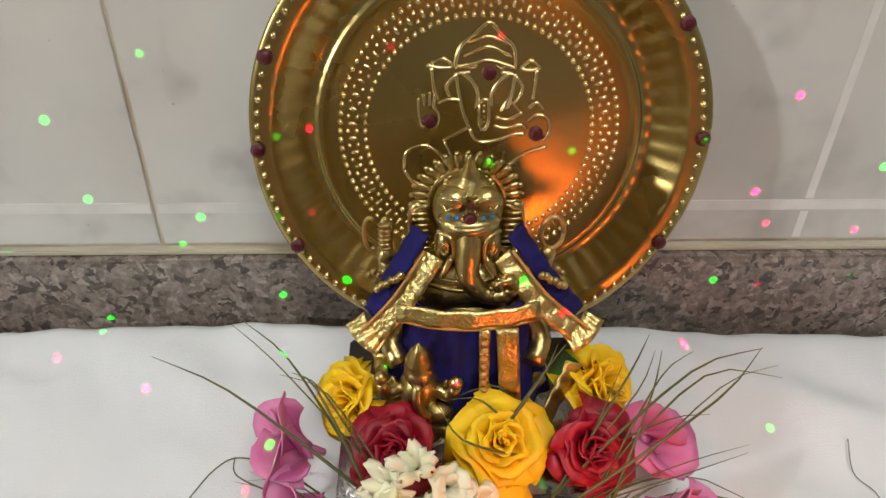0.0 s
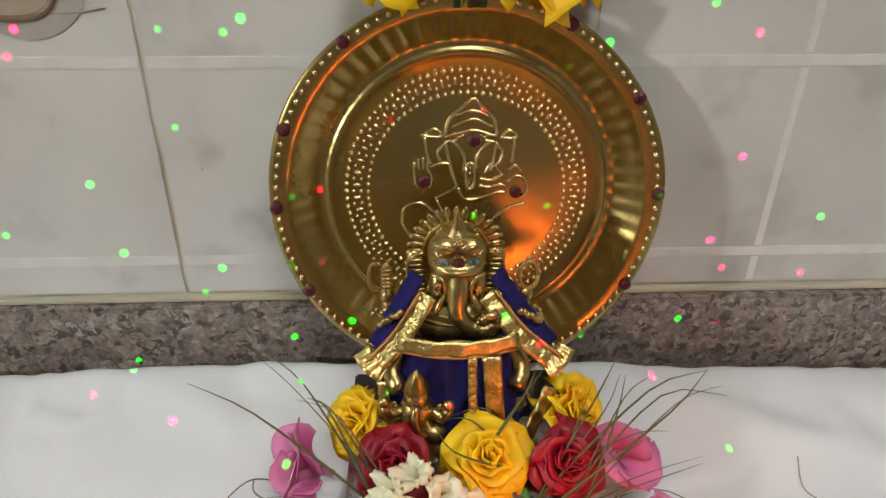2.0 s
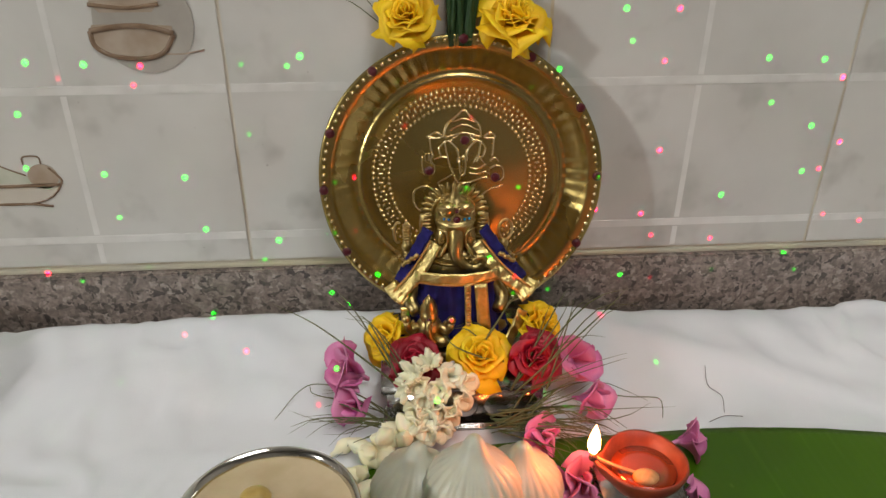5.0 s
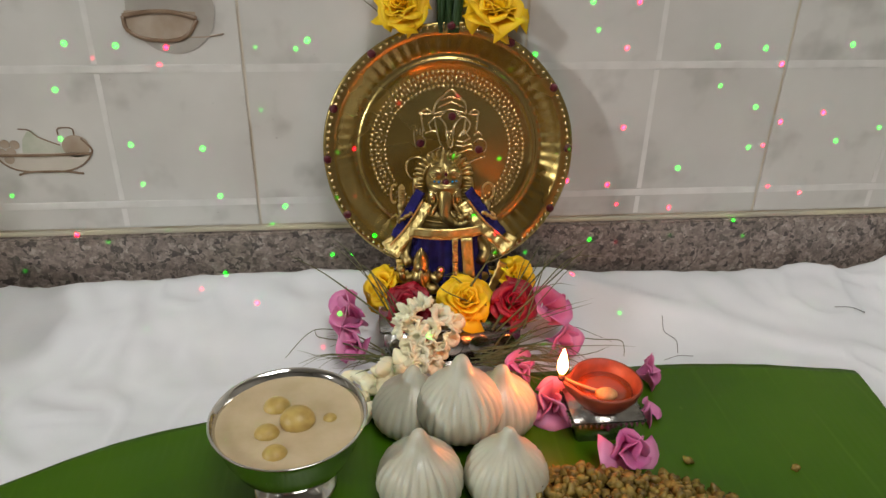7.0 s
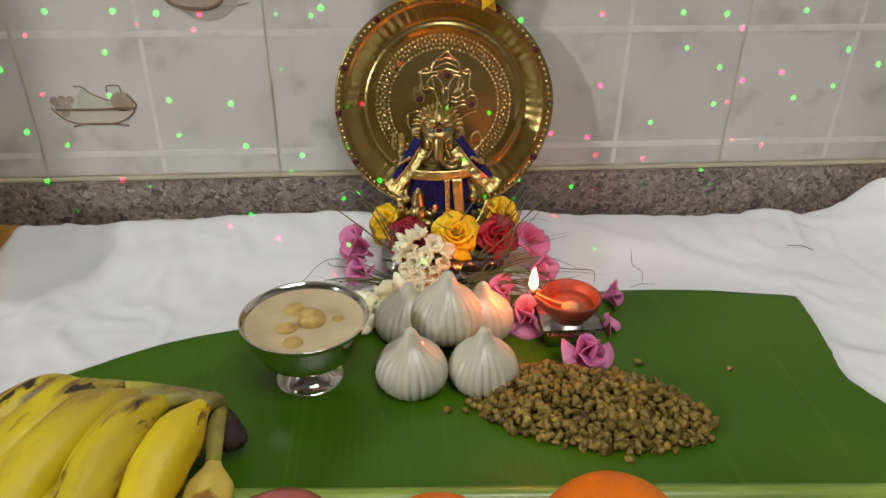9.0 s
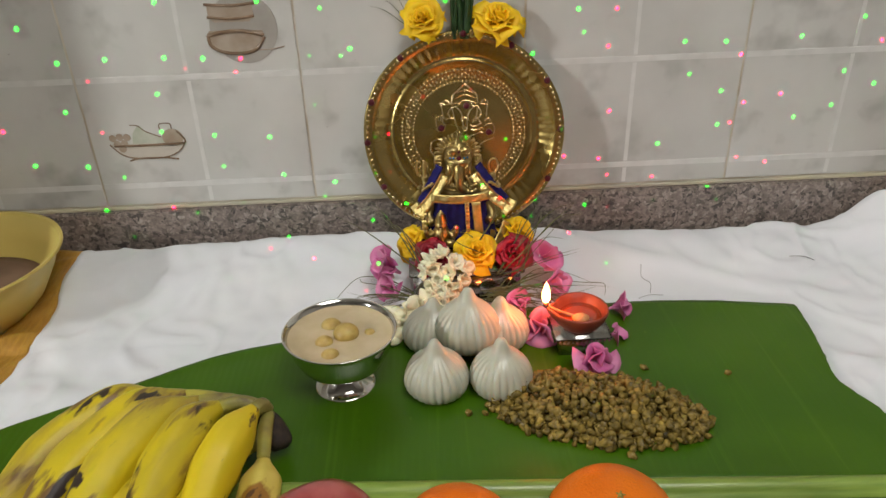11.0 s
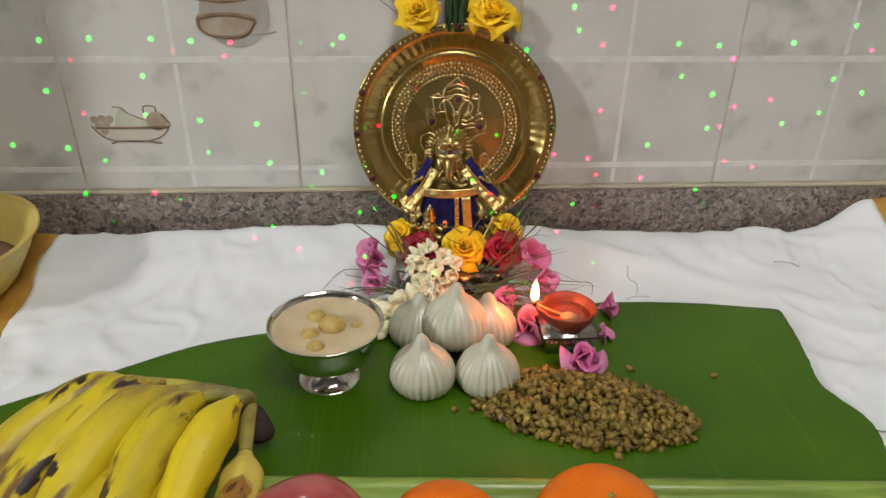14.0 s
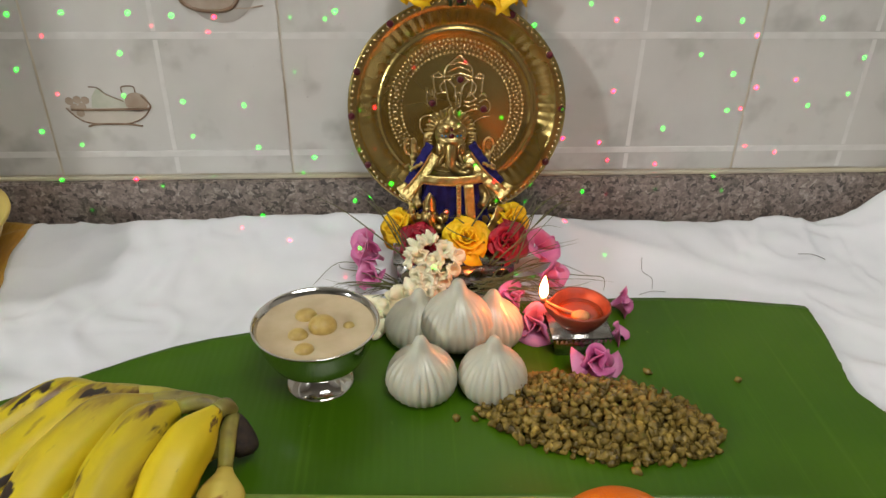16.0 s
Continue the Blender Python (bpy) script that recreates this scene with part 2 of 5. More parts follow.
M["banana"] = banana_material("ripe_banana_skin", (0.68, 0.53, 0.012), (0.52, 0.41, 0.018), [((0.38, 0.27, 0.04), 40, 0.25, 1.0, 0.50, 0.66), ((0.18, 0.10, 0.03), 75, 0.25, 1.1, 0.57, 0.66), ((0.030, 0.018, 0.014), 52, 0.36, 1.1, 0.622, 0.65)])
M["banana_clean"] = banana_material("fresh_banana_skin", (0.72, 0.55, 0.010), (0.60, 0.46, 0.014), [((0.46, 0.35, 0.04), 40, 0.15, 1.0, 0.56, 0.75), ((0.10, 0.05, 0.02), 80, 0.4, 1.0, 0.66, 0.69)])
M["banana_split"] = banana_material("split_banana_skin", (0.62, 0.50, 0.10), (0.48, 0.40, 0.06), [((0.30, 0.14, 0.02), 48, 0.5, 1.0, 0.55, 0.60), ((0.08, 0.03, 0.01), 90, 0.5, 1.0, 0.62, 0.66)])
M["banana_neck"] = mat("green_banana_neck", (0.46, 0.40, 0.06), (0.27, 0.25, 0.05), rough=0.5, scale=60, stretch=(0.6, 1, 1), bump=0.2, bump_scale=300, spots=[((0.20, 0.16, 0.045), 40, 0.48, 0.66), ((0.10, 0.065, 0.025), 85, 0.56, 0.66)])
M["banana_tip"] = mat("dry_banana_tip", (0.05, 0.03, 0.018), (0.02, 0.013, 0.01), rough=0.8, scale=200, bump=0.5, bump_scale=800)
M["apple"] = mat("red_apple_skin", (0.30, 0.035, 0.04), (0.42, 0.10, 0.09), rough=0.28, scale=22, detail=6, stretch=(2.2, 2.2, 0.25), lo=0.42, hi=0.68, coat=0.3, spots=[((0.5, 0.33, 0.25), 420, 0.72, 0.78)])
M["orange"] = mat("orange_peel", (0.80, 0.18, 0.002), (0.72, 0.14, 0.001), rough=0.34, ior=1.36, scale=30, coat=0.08, bump=0.5, bump_scale=620, per_object=0.03)
M["calyx"] = mat("dry_green_calyx", (0.34, 0.30, 0.07), (0.22, 0.18, 0.04), rough=0.7, scale=400)
M["yellow_petal"] = mat("yellow_petal", (0.97, 0.65, 0.005), (0.94, 0.53, 0.004), rough=0.6, scale=50, per_object=0.08, sub=0.15, bump=0.2, bump_scale=300)
M["red_petal"] = mat("crimson_petal", (0.36, 0.003, 0.022), (0.26, 0.002, 0.014), rough=0.5, scale=50, per_object=0.15, bump=0.2, bump_scale=300)
M["pink_petal"] = mat("pink_petal", (0.74, 0.27, 0.47), (0.60, 0.12, 0.33), rough=0.6, scale=45, detail=3, per_object=0.12, sub=0.2, bump=0.3, bump_scale=220, stretch=(1, 1, 1))
M["white_petal"] = mat("jasmine_petal", (0.90, 0.86, 0.64), (0.88, 0.80, 0.52), rough=0.5, scale=60, per_object=0.05, sub=0.3, bump=0.1, bump_scale=200)
M["sepal"] = mat("green_sepal", (0.10, 0.16, 0.04), (0.16, 0.2, 0.06), rough=0.6, scale=150)
M["grass"] = mat("durva_grass", (0.075, 0.105, 0.028), (0.14, 0.12, 0.045), rough=0.55, scale=35, lo=0.3, hi=0.7)
M["dark_leaf"] = mat("dark_green_leaf", (0.018, 0.05, 0.014), (0.03, 0.075, 0.02), rough=0.45, scale=60)
M["bowl"] = mat("yellow_plastic", (0.62, 0.48, 0.13), (0.58, 0.44, 0.12), rough=0.35, scale=8)
M["batter"] = mat("brown_flour", (0.20, 0.12, 0.075), (0.15, 0.09, 0.055), rough=0.8, scale=40, bump=0.3, bump_scale=200)
M["print_dark"] = mat("brown_glaze_print", (0.17, 0.11, 0.07), (0.27, 0.19, 0.13), rough=0.24, scale=60)
M["print_mid"] = mat("tan_glaze_print", (0.34, 0.265, 0.20), (0.44, 0.37, 0.30), rough=0.24, scale=50)
M["print_pale"] = mat("pale_glaze_print", (0.58, 0.54, 0.47), (0.52, 0.48, 0.42), rough=0.24, scale=40)
M["print_grey"] = mat("grey_glaze_print", (0.36, 0.335, 0.30), (0.44, 0.42, 0.38), rough=0.24, scale=30)
M["print_green"] = mat("green_glaze_print", (0.42, 0.46, 0.36), (0.55, 0.56, 0.48), rough=0.24, scale=60)
M["water"] = mat("clear_water", (1, 1, 1), (1, 1, 1), rough=0.0, ior=1.33)
M["water"].node_tree.nodes["Principled BSDF"].inputs["Transmission Weight"].default_value = 1.0
M["hair"] = mat("dark_thread", (0.05, 0.045, 0.04), (0.09, 0.08, 0.06), rough=0.6, scale=100)
M["lamp_white"] = mat("lamp_housing", (0.8, 0.8, 0.78), (0.76, 0.76, 0.74), rough=0.5, scale=10)


def glow(name, colour, strength):
    m = bpy.data.materials.new(name)
    m.use_nodes = True
    n = m.node_tree.nodes
    p = n["Principled BSDF"]
    p.inputs["Base Color"].default_value = (*[min(1, c) for c in colour], 1)
    p.inputs["Emission Color"].default_value = (*colour, 1)
    p.inputs["Emission Strength"].default_value = strength
    return m


M["flame"] = glow("oil_flame", (1.0, 0.20, 0.035), 172)
# shared by the wall bulb and the added fill panel
M["bulb"] = glow("bulb_and_fill_glow", (1.0, 0.97, 0.92), 6)


def leaf_material():
    m = mat("banana_leaf", (0.033, 0.098, 0.001), (0.060, 0.138, 0.002), rough=0.34, scale=6, detail=5, coat=0.0, lo=0.3, hi=0.7, spots=[((0.14, 0.22, 0.03), 60, 0.72, 0.82)])
    nt = m.node_tree
    n, l = nt.nodes, nt.links
    tc = n.new("ShaderNodeTexCoord")
    wv = n.new("ShaderNodeTexWave")
    wv.bands_direction = "X"
    wv.inputs["Scale"].default_value, wv.inputs["Distortion"].default_value = 60, 1.6
    wv.inputs["Detail"].default_value = 2
    l.new(tc.outputs["Object"], wv.inputs["Vector"])
    st = n.new("ShaderNodeMapping")
    st.inputs["Scale"].default_value = (210, 5, 5)
    l.new(tc.outputs["Object"], st.inputs["Vector"])
    vn = n.new("ShaderNodeTexNoise")
    vn.inputs["Scale"].default_value, vn.inputs["Detail"].default_value = 1.0, 3.0
    l.new(st.outputs[0], vn.inputs["Vector"])
    vr = n.new("ShaderNodeMapRange")
    vr.inputs["From Min"].default_value, vr.inputs["From Max"].default_value, vr.inputs["To Max"].default_value = 0.58, 0.72, 0.25
    l.new(vn.outputs["Fac"], vr.inputs["Value"])
    vein = n.new("ShaderNodeMix")
    vein.data_type = "RGBA"
    vein.inputs["B"].default_value = (0.10, 0.20, 0.012, 1)
    l.new(vr.outputs[0], vein.inputs["Factor"])
    l.new(n["Principled BSDF"].inputs["Base Color"].links[0].from_socket, vein.inputs["A"])
    l.new(vein.outputs["Result"], n["Principled BSDF"].inputs["Base Color"])
    bp = n.new("ShaderNodeBump")
    n["Principled BSDF"].inputs["Specular IOR Level"].default_value = 0.32
    bp.inputs["Strength"].default_value, bp.inputs["Distance"].default_value = 0.07, 0.001
    l.new(wv.outputs["Fac"], bp.inputs["Height"])
    l.new(bp.outputs[0], n["Principled BSDF"].inputs["Normal"])
    return m


M["leaf"] = leaf_material()
M["midrib"] = mat("leaf_midrib", (0.26, 0.36, 0.06), (0.18, 0.28, 0.04), rough=0.35, scale=30, stretch=(1, 14, 14), coat=0.2)


# ---- mesh helpers ----
def mesh_of(name, verts, faces, material, smooth=True, mats=None, index=None):
    me = bpy.data.meshes.new(name)
    me.from_pydata([tuple(v) for v in verts], [], faces)
    for m in ([material] if mats is None else mats):
        me.materials.append(m)
    if index is not None:
        me.polygons.foreach_set("material_index", index)
    if smooth:
        me.polygons.foreach_set("use_smooth", [True] * len(me.polygons))
    me.update()
    return me


def empty(name, m=None):
    ob = new(name)
    ob.empty_display_size = 0.01
    if m is not None:
        ob.matrix_basis = m
    return ob


def piece(name, mesh, parent=None, m=None, label=""):
    ob = new(name, mesh)
    if m is not None:
        ob.matrix_basis = m
    if parent is not None:
        ob.parent = parent
    if label:
        ob["label"] = label
    return ob


def part(name, geo, material, parent=None, label="", smooth=True, m=None):
    return piece(name, mesh_of(name, geo[0], geo[1], material, smooth), parent, m, label)


def join(*geos):
    vs, fs = [], []
    for v, f in geos:
        k = len(vs)
        vs += [tuple(p) for p in v]
        fs += [tuple(i + k for i in q) for q in f]
    return vs, fs


def moved(geo, m):
    return [tuple(m @ Vector(v)) for v in geo[0]], geo[1]


def grid(fn, nu, nv, closed=False):
    """A sheet over u, v in 0..1; closed joins the u ends."""
    vs = [fn(i / (nu if closed else nu - 1), j / (nv - 1)) for i in range(nu) for j in range(nv)]
    fs = []
    for i in range(nu if closed else nu - 1):
        for j in range(nv - 1):
            a, b = i * nv + j, ((i + 1) % nu) * nv + j
            fs.append((a, b, b + 1, a + 1))
    return vs, fs


def shell(fn, nu, nv, thick):
    """A thin closed sheet: fn(u, v) and its back, thick apart along z of the local normal."""
    vs = [Vector(fn(i / (nu - 1), j / (nv - 1))) for i in range(nu) for j in range(nv)]
    fs = [(i * nv + j, (i + 1) * nv + j, (i + 1) * nv + j + 1, i * nv + j + 1) for i in range(nu - 1) for j in range(nv - 1)]
    nrm = [Vector() for _ in vs]
    for f in fs:
        d = (vs[f[2]] - vs[f[0]]).cross(vs[f[3]] - vs[f[1]])
        for k in f:
            nrm[k] += d
    nrm = [d.normalized() if d.length else Vector((0, 0, 1)) for d in nrm]
    k = len(vs)
    back = [v - d * thick for v, d in zip(vs, nrm)]
    rim = [i * nv for i in range(nu)] + [(nu - 1) * nv + j for j in range(1, nv)] + [i * nv + nv - 1 for i in range(nu - 2, -1, -1)] + [j for j in range(nv - 2, 0, -1)]
    faces = fs + [tuple(reversed([a + k for a in f])) for f in fs]
    for a, b in zip(rim, rim[1:] + rim[:1]):
        faces.append((b, a, a + k, b + k))
    return [tuple(v) for v in vs + back], faces


def lathe(profile, n=32, wave=None):
    """Turns (radius, z) pairs about z; wave(angle, k) scales the radius."""
    vs, fs = [], []
    m = len(profile)
    for i in range(n):
        a = 2 * math.pi * i / n
        for k, (r, z) in enumerate(profile):
            rr = r * (wave(a, k / (m - 1)) if wave else 1)
            vs.append((rr * math.cos(a), rr * math.sin(a), z))
    for i in range(n):
        for k in range(m - 1):
            a, b = i * m + k, ((i + 1) % n) * m + k
            fs.append((a, b, b + 1, a + 1))
    return vs, fs


def smooth_line(pts, n):
    """Catmull-Rom through the points."""
    p = [Vector(q) for q in pts]
    p = [2 * p[0] - p[1]] + p + [2 * p[-1] - p[-2]]
    out = []
    segs = len(p) - 3
    for i in range(n):
        s = i / (n - 1) * segs
        k = min(int(s), segs - 1)
        t = s - k
        a, b, c, d = p[k:k + 4]
        out.append(0.5 * ((2 * b) + (c - a) * t + (2 * a - 5 * b + 4 * c - d) * t * t + (3 * b - a - 3 * c + d) * t ** 3))
    return out


def tube(pts, radii, n=8, shape=None, cap=True):
    """A tube along points; radii: a number or one per point; shape(angle) scales the section."""
    pts = [Vector(q) for q in pts]
    m = len(pts)
    if not isinstance(radii, (list, tuple)):
        radii = [radii] * m
    vs, fs = [], []
    t0 = (pts[1] - pts[0]).normalized()
    side = t0.orthogonal().normalized()
    for k in range(m):
        t = (pts[min(k + 1, m - 1)] - pts[max(k - 1, 0)]).normalized()
        side = (side - t * side.dot(t)).normalized()
        up = t.cross(side)
        for i in range(n):
            a = 2 * math.pi * i / n
            r = radii[k] * (shape(a) if shape else 1)
            vs.append(tuple(pts[k] + r * (math.cos(a) * side + math.sin(a) * up)))
    for k in range(m - 1):
        for i in range(n):
            a, b = k * n + i, k * n + (i + 1) % n
            fs.append((a, b, b + n, a + n))
    if cap:
        fs.append(tuple(reversed(range(n))))
        fs.append(tuple((m - 1) * n + i for i in range(n)))
    return vs, fs


def blob(cx, cy, cz, rx, ry, rz, nu=12, nv=8, m=None):
    """An ellipsoid."""
    vs = [(0, 0, -1)]
    for j in range(1, nv):
        b = -math.pi / 2 + math.pi * j / nv
        for i in range(nu):
            a = 2 * math.pi * i / nu
            vs.append((math.cos(b) * math.cos(a), math.cos(b) * math.sin(a), math.sin(b)))
    vs.append((0, 0, 1))
    fs = [(0, 1 + (i + 1) % nu, 1 + i) for i in range(nu)]
    for j in range(nv - 2):
        for i in range(nu):
            a, b = 1 + j * nu + i, 1 + j * nu + (i + 1) % nu
            fs.append((a, b, b + nu, a + nu))
    top = len(vs) - 1
    fs += [(top, top - nu + i, top - nu + (i + 1) % nu) for i in range(nu)]
    rot = m or Matrix.Identity(3)
    c = Vector((cx, cy, cz))
    return [tuple(c + rot @ Vector((x * rx, y * ry, z * rz))) for x, y, z in vs], fs


def box(x0, x1, y0, y1, z0, z1, bevel=0.0):
    """A box with bevelled edges."""
    bm = bmesh.new()
    bmesh.ops.create_cube(bm, size=1)
    for v in bm.verts:
        v.co = ((x0 + x1) / 2 + v.co.x * (x1 - x0), (y0 + y1) / 2 + v.co.y * (y1 - y0), (z0 + z1) / 2 + v.co.z * (z1 - z0))
    if bevel:
        bmesh.ops.bevel(bm, geom=bm.edges[:], offset=bevel, segments=2, affect="EDGES")
    bm.verts.index_update()
    geo = [tuple(v.co) for v in bm.verts], [tuple(v.index for v in f.verts) for f in bm.faces]
    bm.free()
    return geo


def disc(cx, cz, rx, rz, y, depth, n=28, a0=0.0, a1=360.0):
    """A thin plate in the wall's plane, or a sector of one."""
    pts = [(cx + rx * math.cos(radians(a0 + (a1 - a0) * i / n)), cz + rz * math.sin(radians(a0 + (a1 - a0) * i / n))) for i in range(n if a1 - a0 >= 360 else n + 1)]
    return slab(pts, y, depth)


def slab(pts, y, depth):
    """An outline in x, z made into a thin plate between y and y - depth."""
    n = len(pts)
    vs = [(x, y - depth, z) for x, z in pts] + [(x, y, z) for x, z in pts]
    fs = [tuple(range(n)), tuple(reversed(range(n, 2 * n)))]
    fs += [(i, i + n, (i + 1) % n + n, (i + 1) % n) for i in range(n)]
    return vs, fs


def flat_line(pts, y, width, n=20):
    """A raised printed stroke on the wall."""
    line = smooth_line([(x, y, z) for x, z in pts], n)
    return tube(line, width, 6)


# ---- the room ----
def structure(name, geo, material, label, smooth=False):
    return tagged(part(name, geo, material, smooth=smooth), label, name.split("_")[0], kind="structure")


structure("floor", box(-1.95, 1.75, -3.05, 0.2, -0.95, -0.87), M["floor"], "beige tiled kitchen floor")
structure("ceiling", box(-1.95, 1.75, -3.05, 0.2, 1.73, 1.83), M["plaster"], "plain painted ceiling")
structure("wall_west", box(-2.03, -1.92, -3.05, 0.2, -0.87, 1.73), M["plaster"], "plain painted side wall")
structure("wall_east", box(1.70, 1.80, -3.05, 0.2, -0.87, 1.73), M["plaster"], "plain painted side wall")
structure("wall_south", box(-1.92, 1.70, -3.05, -2.95, -0.87, 1.73), M["plaster"], "plain painted wall behind the counter's front")
wall = structure("wall_north", box(-1.92, 1.70, 0.0009, 0.12, -0.87, 1.73), M["grout"], "tiled kitchen wall with stained grout joints")
# out-of-view block, added so its shadow darkens the left end of the tiles
structure("wall_return", box(-1.92, -0.555, -0.186, 0.0009, -0.87, 1.73), M["plaster"], "plain unseen pier added to cast shade on the tiled wall")
structure("counter", box(-1.92, 1.70, -0.72, 0.001, -0.87, -0.03, 0.004), M["granite"], "speckled granite kitchen counter")
skirting = structure("skirting", box(-0.5545, 1.69, -0.0085, 0.001, -0.0298, 0.0470, 0.0012), M["granite"], "speckled grey-brown granite upstand along the wall")
structure("sealant", box(-0.5545, 1.69, -0.0035, 0.001, 0.0473, 0.0500, 0.0006), M["sealant"], "yellowed sealant line above the granite")


# ---- wooden board and white cloth ----
board = tagged(part("wooden_board", box(-0.5535, 0.62, -0.66, -0.0125, -0.0295, -0.006, 0.005), M["wood"]), "glossy golden-brown wooden board under the white cloth", "board")


def cloth_z(x, y):
    """Height of the cloth: flat under the leaf, a soft fold along the back."""
    s = min(1.0, max(0.0, (y + 0.13) / 0.105))
    s = s * s * (3 - 2 * s)
    ridge = 0.0155 + 0.0045 * math.sin(x * 9 + 2.2) + 0.004 * noise.noise((x * 14, 3.1, 0)) + 0.010 * max(0, -x - 0.16) * 3
    ridge += 0.030 * math.exp(-(min(0.0, x - 0.402) / 0.034) ** 2) - 0.006 * math.exp(-((x - 0.340) / 0.03) ** 2)
    calm = 0.0007 if y < -0.15 else 0.0007 + 0.0042 * min(1, (y + 0.15) / 0.08)
    if x > 0.26 or x < -0.2:
        calm = max(calm, 0.0040 * min(1, (abs(x) - 0.2) / 0.08))
    wr = noise.noise((x * 16 + y * 10, y * 30 - x * 8, 0.7)) + 0.5 * noise.noise((x * 40, y * 34 + x * 30, 4.2))
    fold = 0.0032 * max(0.0, 1 - abs(noise.noise((x * 4 + y * 9, y * 3 + x, 9.0))) * 6) * (1 if y > -0.16 or x > 0.26 else 0.1)
    loose = max(0.0, min(1.0, (abs(x - 0.03) - 0.16) / 0.08))
    crease = 0.0022 * loose * max(0.0, 1 - abs(noise.noise((x * 17 - y * 11, y * 9 + x * 12, 5.0))) * 9) + 0.0012 * loose * noise.noise((x * 60, y * 70, 2.0))
    return max(-0.004, 0.0005 + ridge * s + calm * wr + fold + crease)


def cloth_strip(u0, u1):
    """The stretch of the cloth between two shares of its width."""
    def fn(p, v):
        u = u0 + (u1 - u0) * p
        x = -0.408 + 0.836 * u
        y = -0.62 + 0.604 * v
        side = abs(2 * u - 1) ** 6
        x += 0.008 * math.sin(y * 31) * (1 - 2 * u) * side + 0.010 * noise.noise((y * 16, 2.0, u * 2)) * side + (0.012 * v ** 6 if u > 0.9 else 0)
        back = min(1, max(0, (v - 0.985) / 0.015))
        z = cloth_z(x, y) - 0.012 * back
        edge = max(0.0, (abs(2 * u - 1) - 0.985) / 0.015)
        return (x, y - 0.002 * back, max(-0.0045, z - 0.004 * edge))
    return fn


tablecloth = tagged(empty("tablecloth"), "white crumpled cotton cloth with gold borders spread over the wooden board", "tablecloth")
part("cotton_field", shell(cloth_strip(0.046, 0.955), 200, 150, 0.0012), M["cloth"], tablecloth)
part("border", shell(cloth_strip(0.004, 0.046), 14, 150, 0.0012), M["border"], tablecloth, "woven gold border")
part("border", shell(cloth_strip(0.955, 0.990), 12, 150, 0.0012), M["border"], tablecloth, "woven gold border")
for u0, u1 in ((0.0, 0.004), (0.990, 1.0)):
    part("hem", shell(cloth_strip(u0, u1), 4, 150, 0.0012), M["cloth"], tablecloth, "white cotton hem")


# ---- brass plate leaning on the wall ----
TILT = 10.5
plate_m = pose(-0.005, -0.0264, 0.1178, 90 - TILT, 0, -1.4)
plate = tagged(empty("brass_plate", plate_m), "round stamped brass plate with red stones leaning on tiles", "plate")
PROFILE = [(0.0, -0.0118), (0.02, -0.0119), (0.040, -0.0120), (0.0605, -0.012), (0.0625, -0.0106), (0.064, -0.0100), (0.0655, -0.0108), (0.0672, -0.0118), (0.070, -0.0106), (0.0735, -0.0082),
           (0.0775, -0.0048), (0.081, -0.0016), (0.083, -0.0002), (0.0865, 0.0), (0.0893, 0.0002), (0.0903, -0.0006), (0.0900, -0.0016),
           (0.0885, -0.0018), (0.083, -0.0018), (0.0775, -0.0064), (0.0665, -0.0134), (0.0, -0.0134)]


def plate_face():
    vs, fs = [], []
    n, m = 240, len(PROFILE)
    for i in range(n):
        a = 2 * math.pi * i / n
        for k, (r, z) in enumerate(PROFILE):
            dent = 0.0
            if 7 <= k <= 11:
                dent = 0.0008 * max(0.0, math.sin(64 * a)) * math.sin(math.pi * (k - 6) / 6) * (0.75 + 0.6 * noise.noise((3 * math.cos(a), 3 * math.sin(a), 1)))
            warp = 0.0006 * noise.noise((r * 40 * math.cos(a), r * 40 * math.sin(a), 2.5)) if 0 < k < 12 else 0.0
            rr = r * (1 + (0.004 * math.sin(5 * a + 1) if k > 11 else 0))
            vs.append((rr * math.cos(a), rr * math.sin(a), z + dent + warp))
    for i in range(n):
        for k in range(m - 1):
            a, b = i * m + k, ((i + 1) % n) * m + k
            fs.append((a, b, b + 1, a + 1))
    return vs, fs


part("dish", plate_face(), M["brass"], plate)


def ring_beads(r, z, count, size, squash=0.7, long=1.0):
    out = []
    for i in range(count):
        a = 2 * math.pi * i / count
        rot = Matrix.Rotation(a, 3, "Z")
        out.append(blob(r * math.cos(a), r * math.sin(a), z, size * long, size, size * squash, 6, 4, rot))
    return join(*out)


tagged(part("rim_beading", ring_beads(0.0868, 0.0004, 108, 0.00138), M["relief"], plate, "row of raised beads on the rim"), kind="stuff")
tagged(part("outer_bead_ring", ring_beads(0.0560, -0.0114, 96, 0.00128, 0.9), M["relief"], plate, "fine ring of raised beads"), kind="stuff")
tagged(part("inner_bead_ring", ring_beads(0.0460, -0.0114, 84, 0.00124, 0.9), M["relief"], plate, "fine ring of raised beads"), kind="stuff")


def motif_ring():
    out = []
    for i in range(54):
        a = 2 * math.pi * i / 54
        for da, r, s, lg in ((0, 0.0530, 0.0010, 1.0), (0, 0.0494, 0.0010, 1.0), (0.058, 0.0512, 0.0009, 2.5)):
            rot = Matrix.Rotation(a + da + (math.pi / 2 if lg < 2 else 0), 3, "Z")
            out.append(blob(r * math.cos(a + da), r * math.sin(a + da), -0.0118, s * lg, s, s * 0.9, 6, 4, rot))
    return join(*out)


tagged(part("motif_ring", motif_ring(), M["relief"], plate, "ring of small stamped motifs"), kind="stuff")


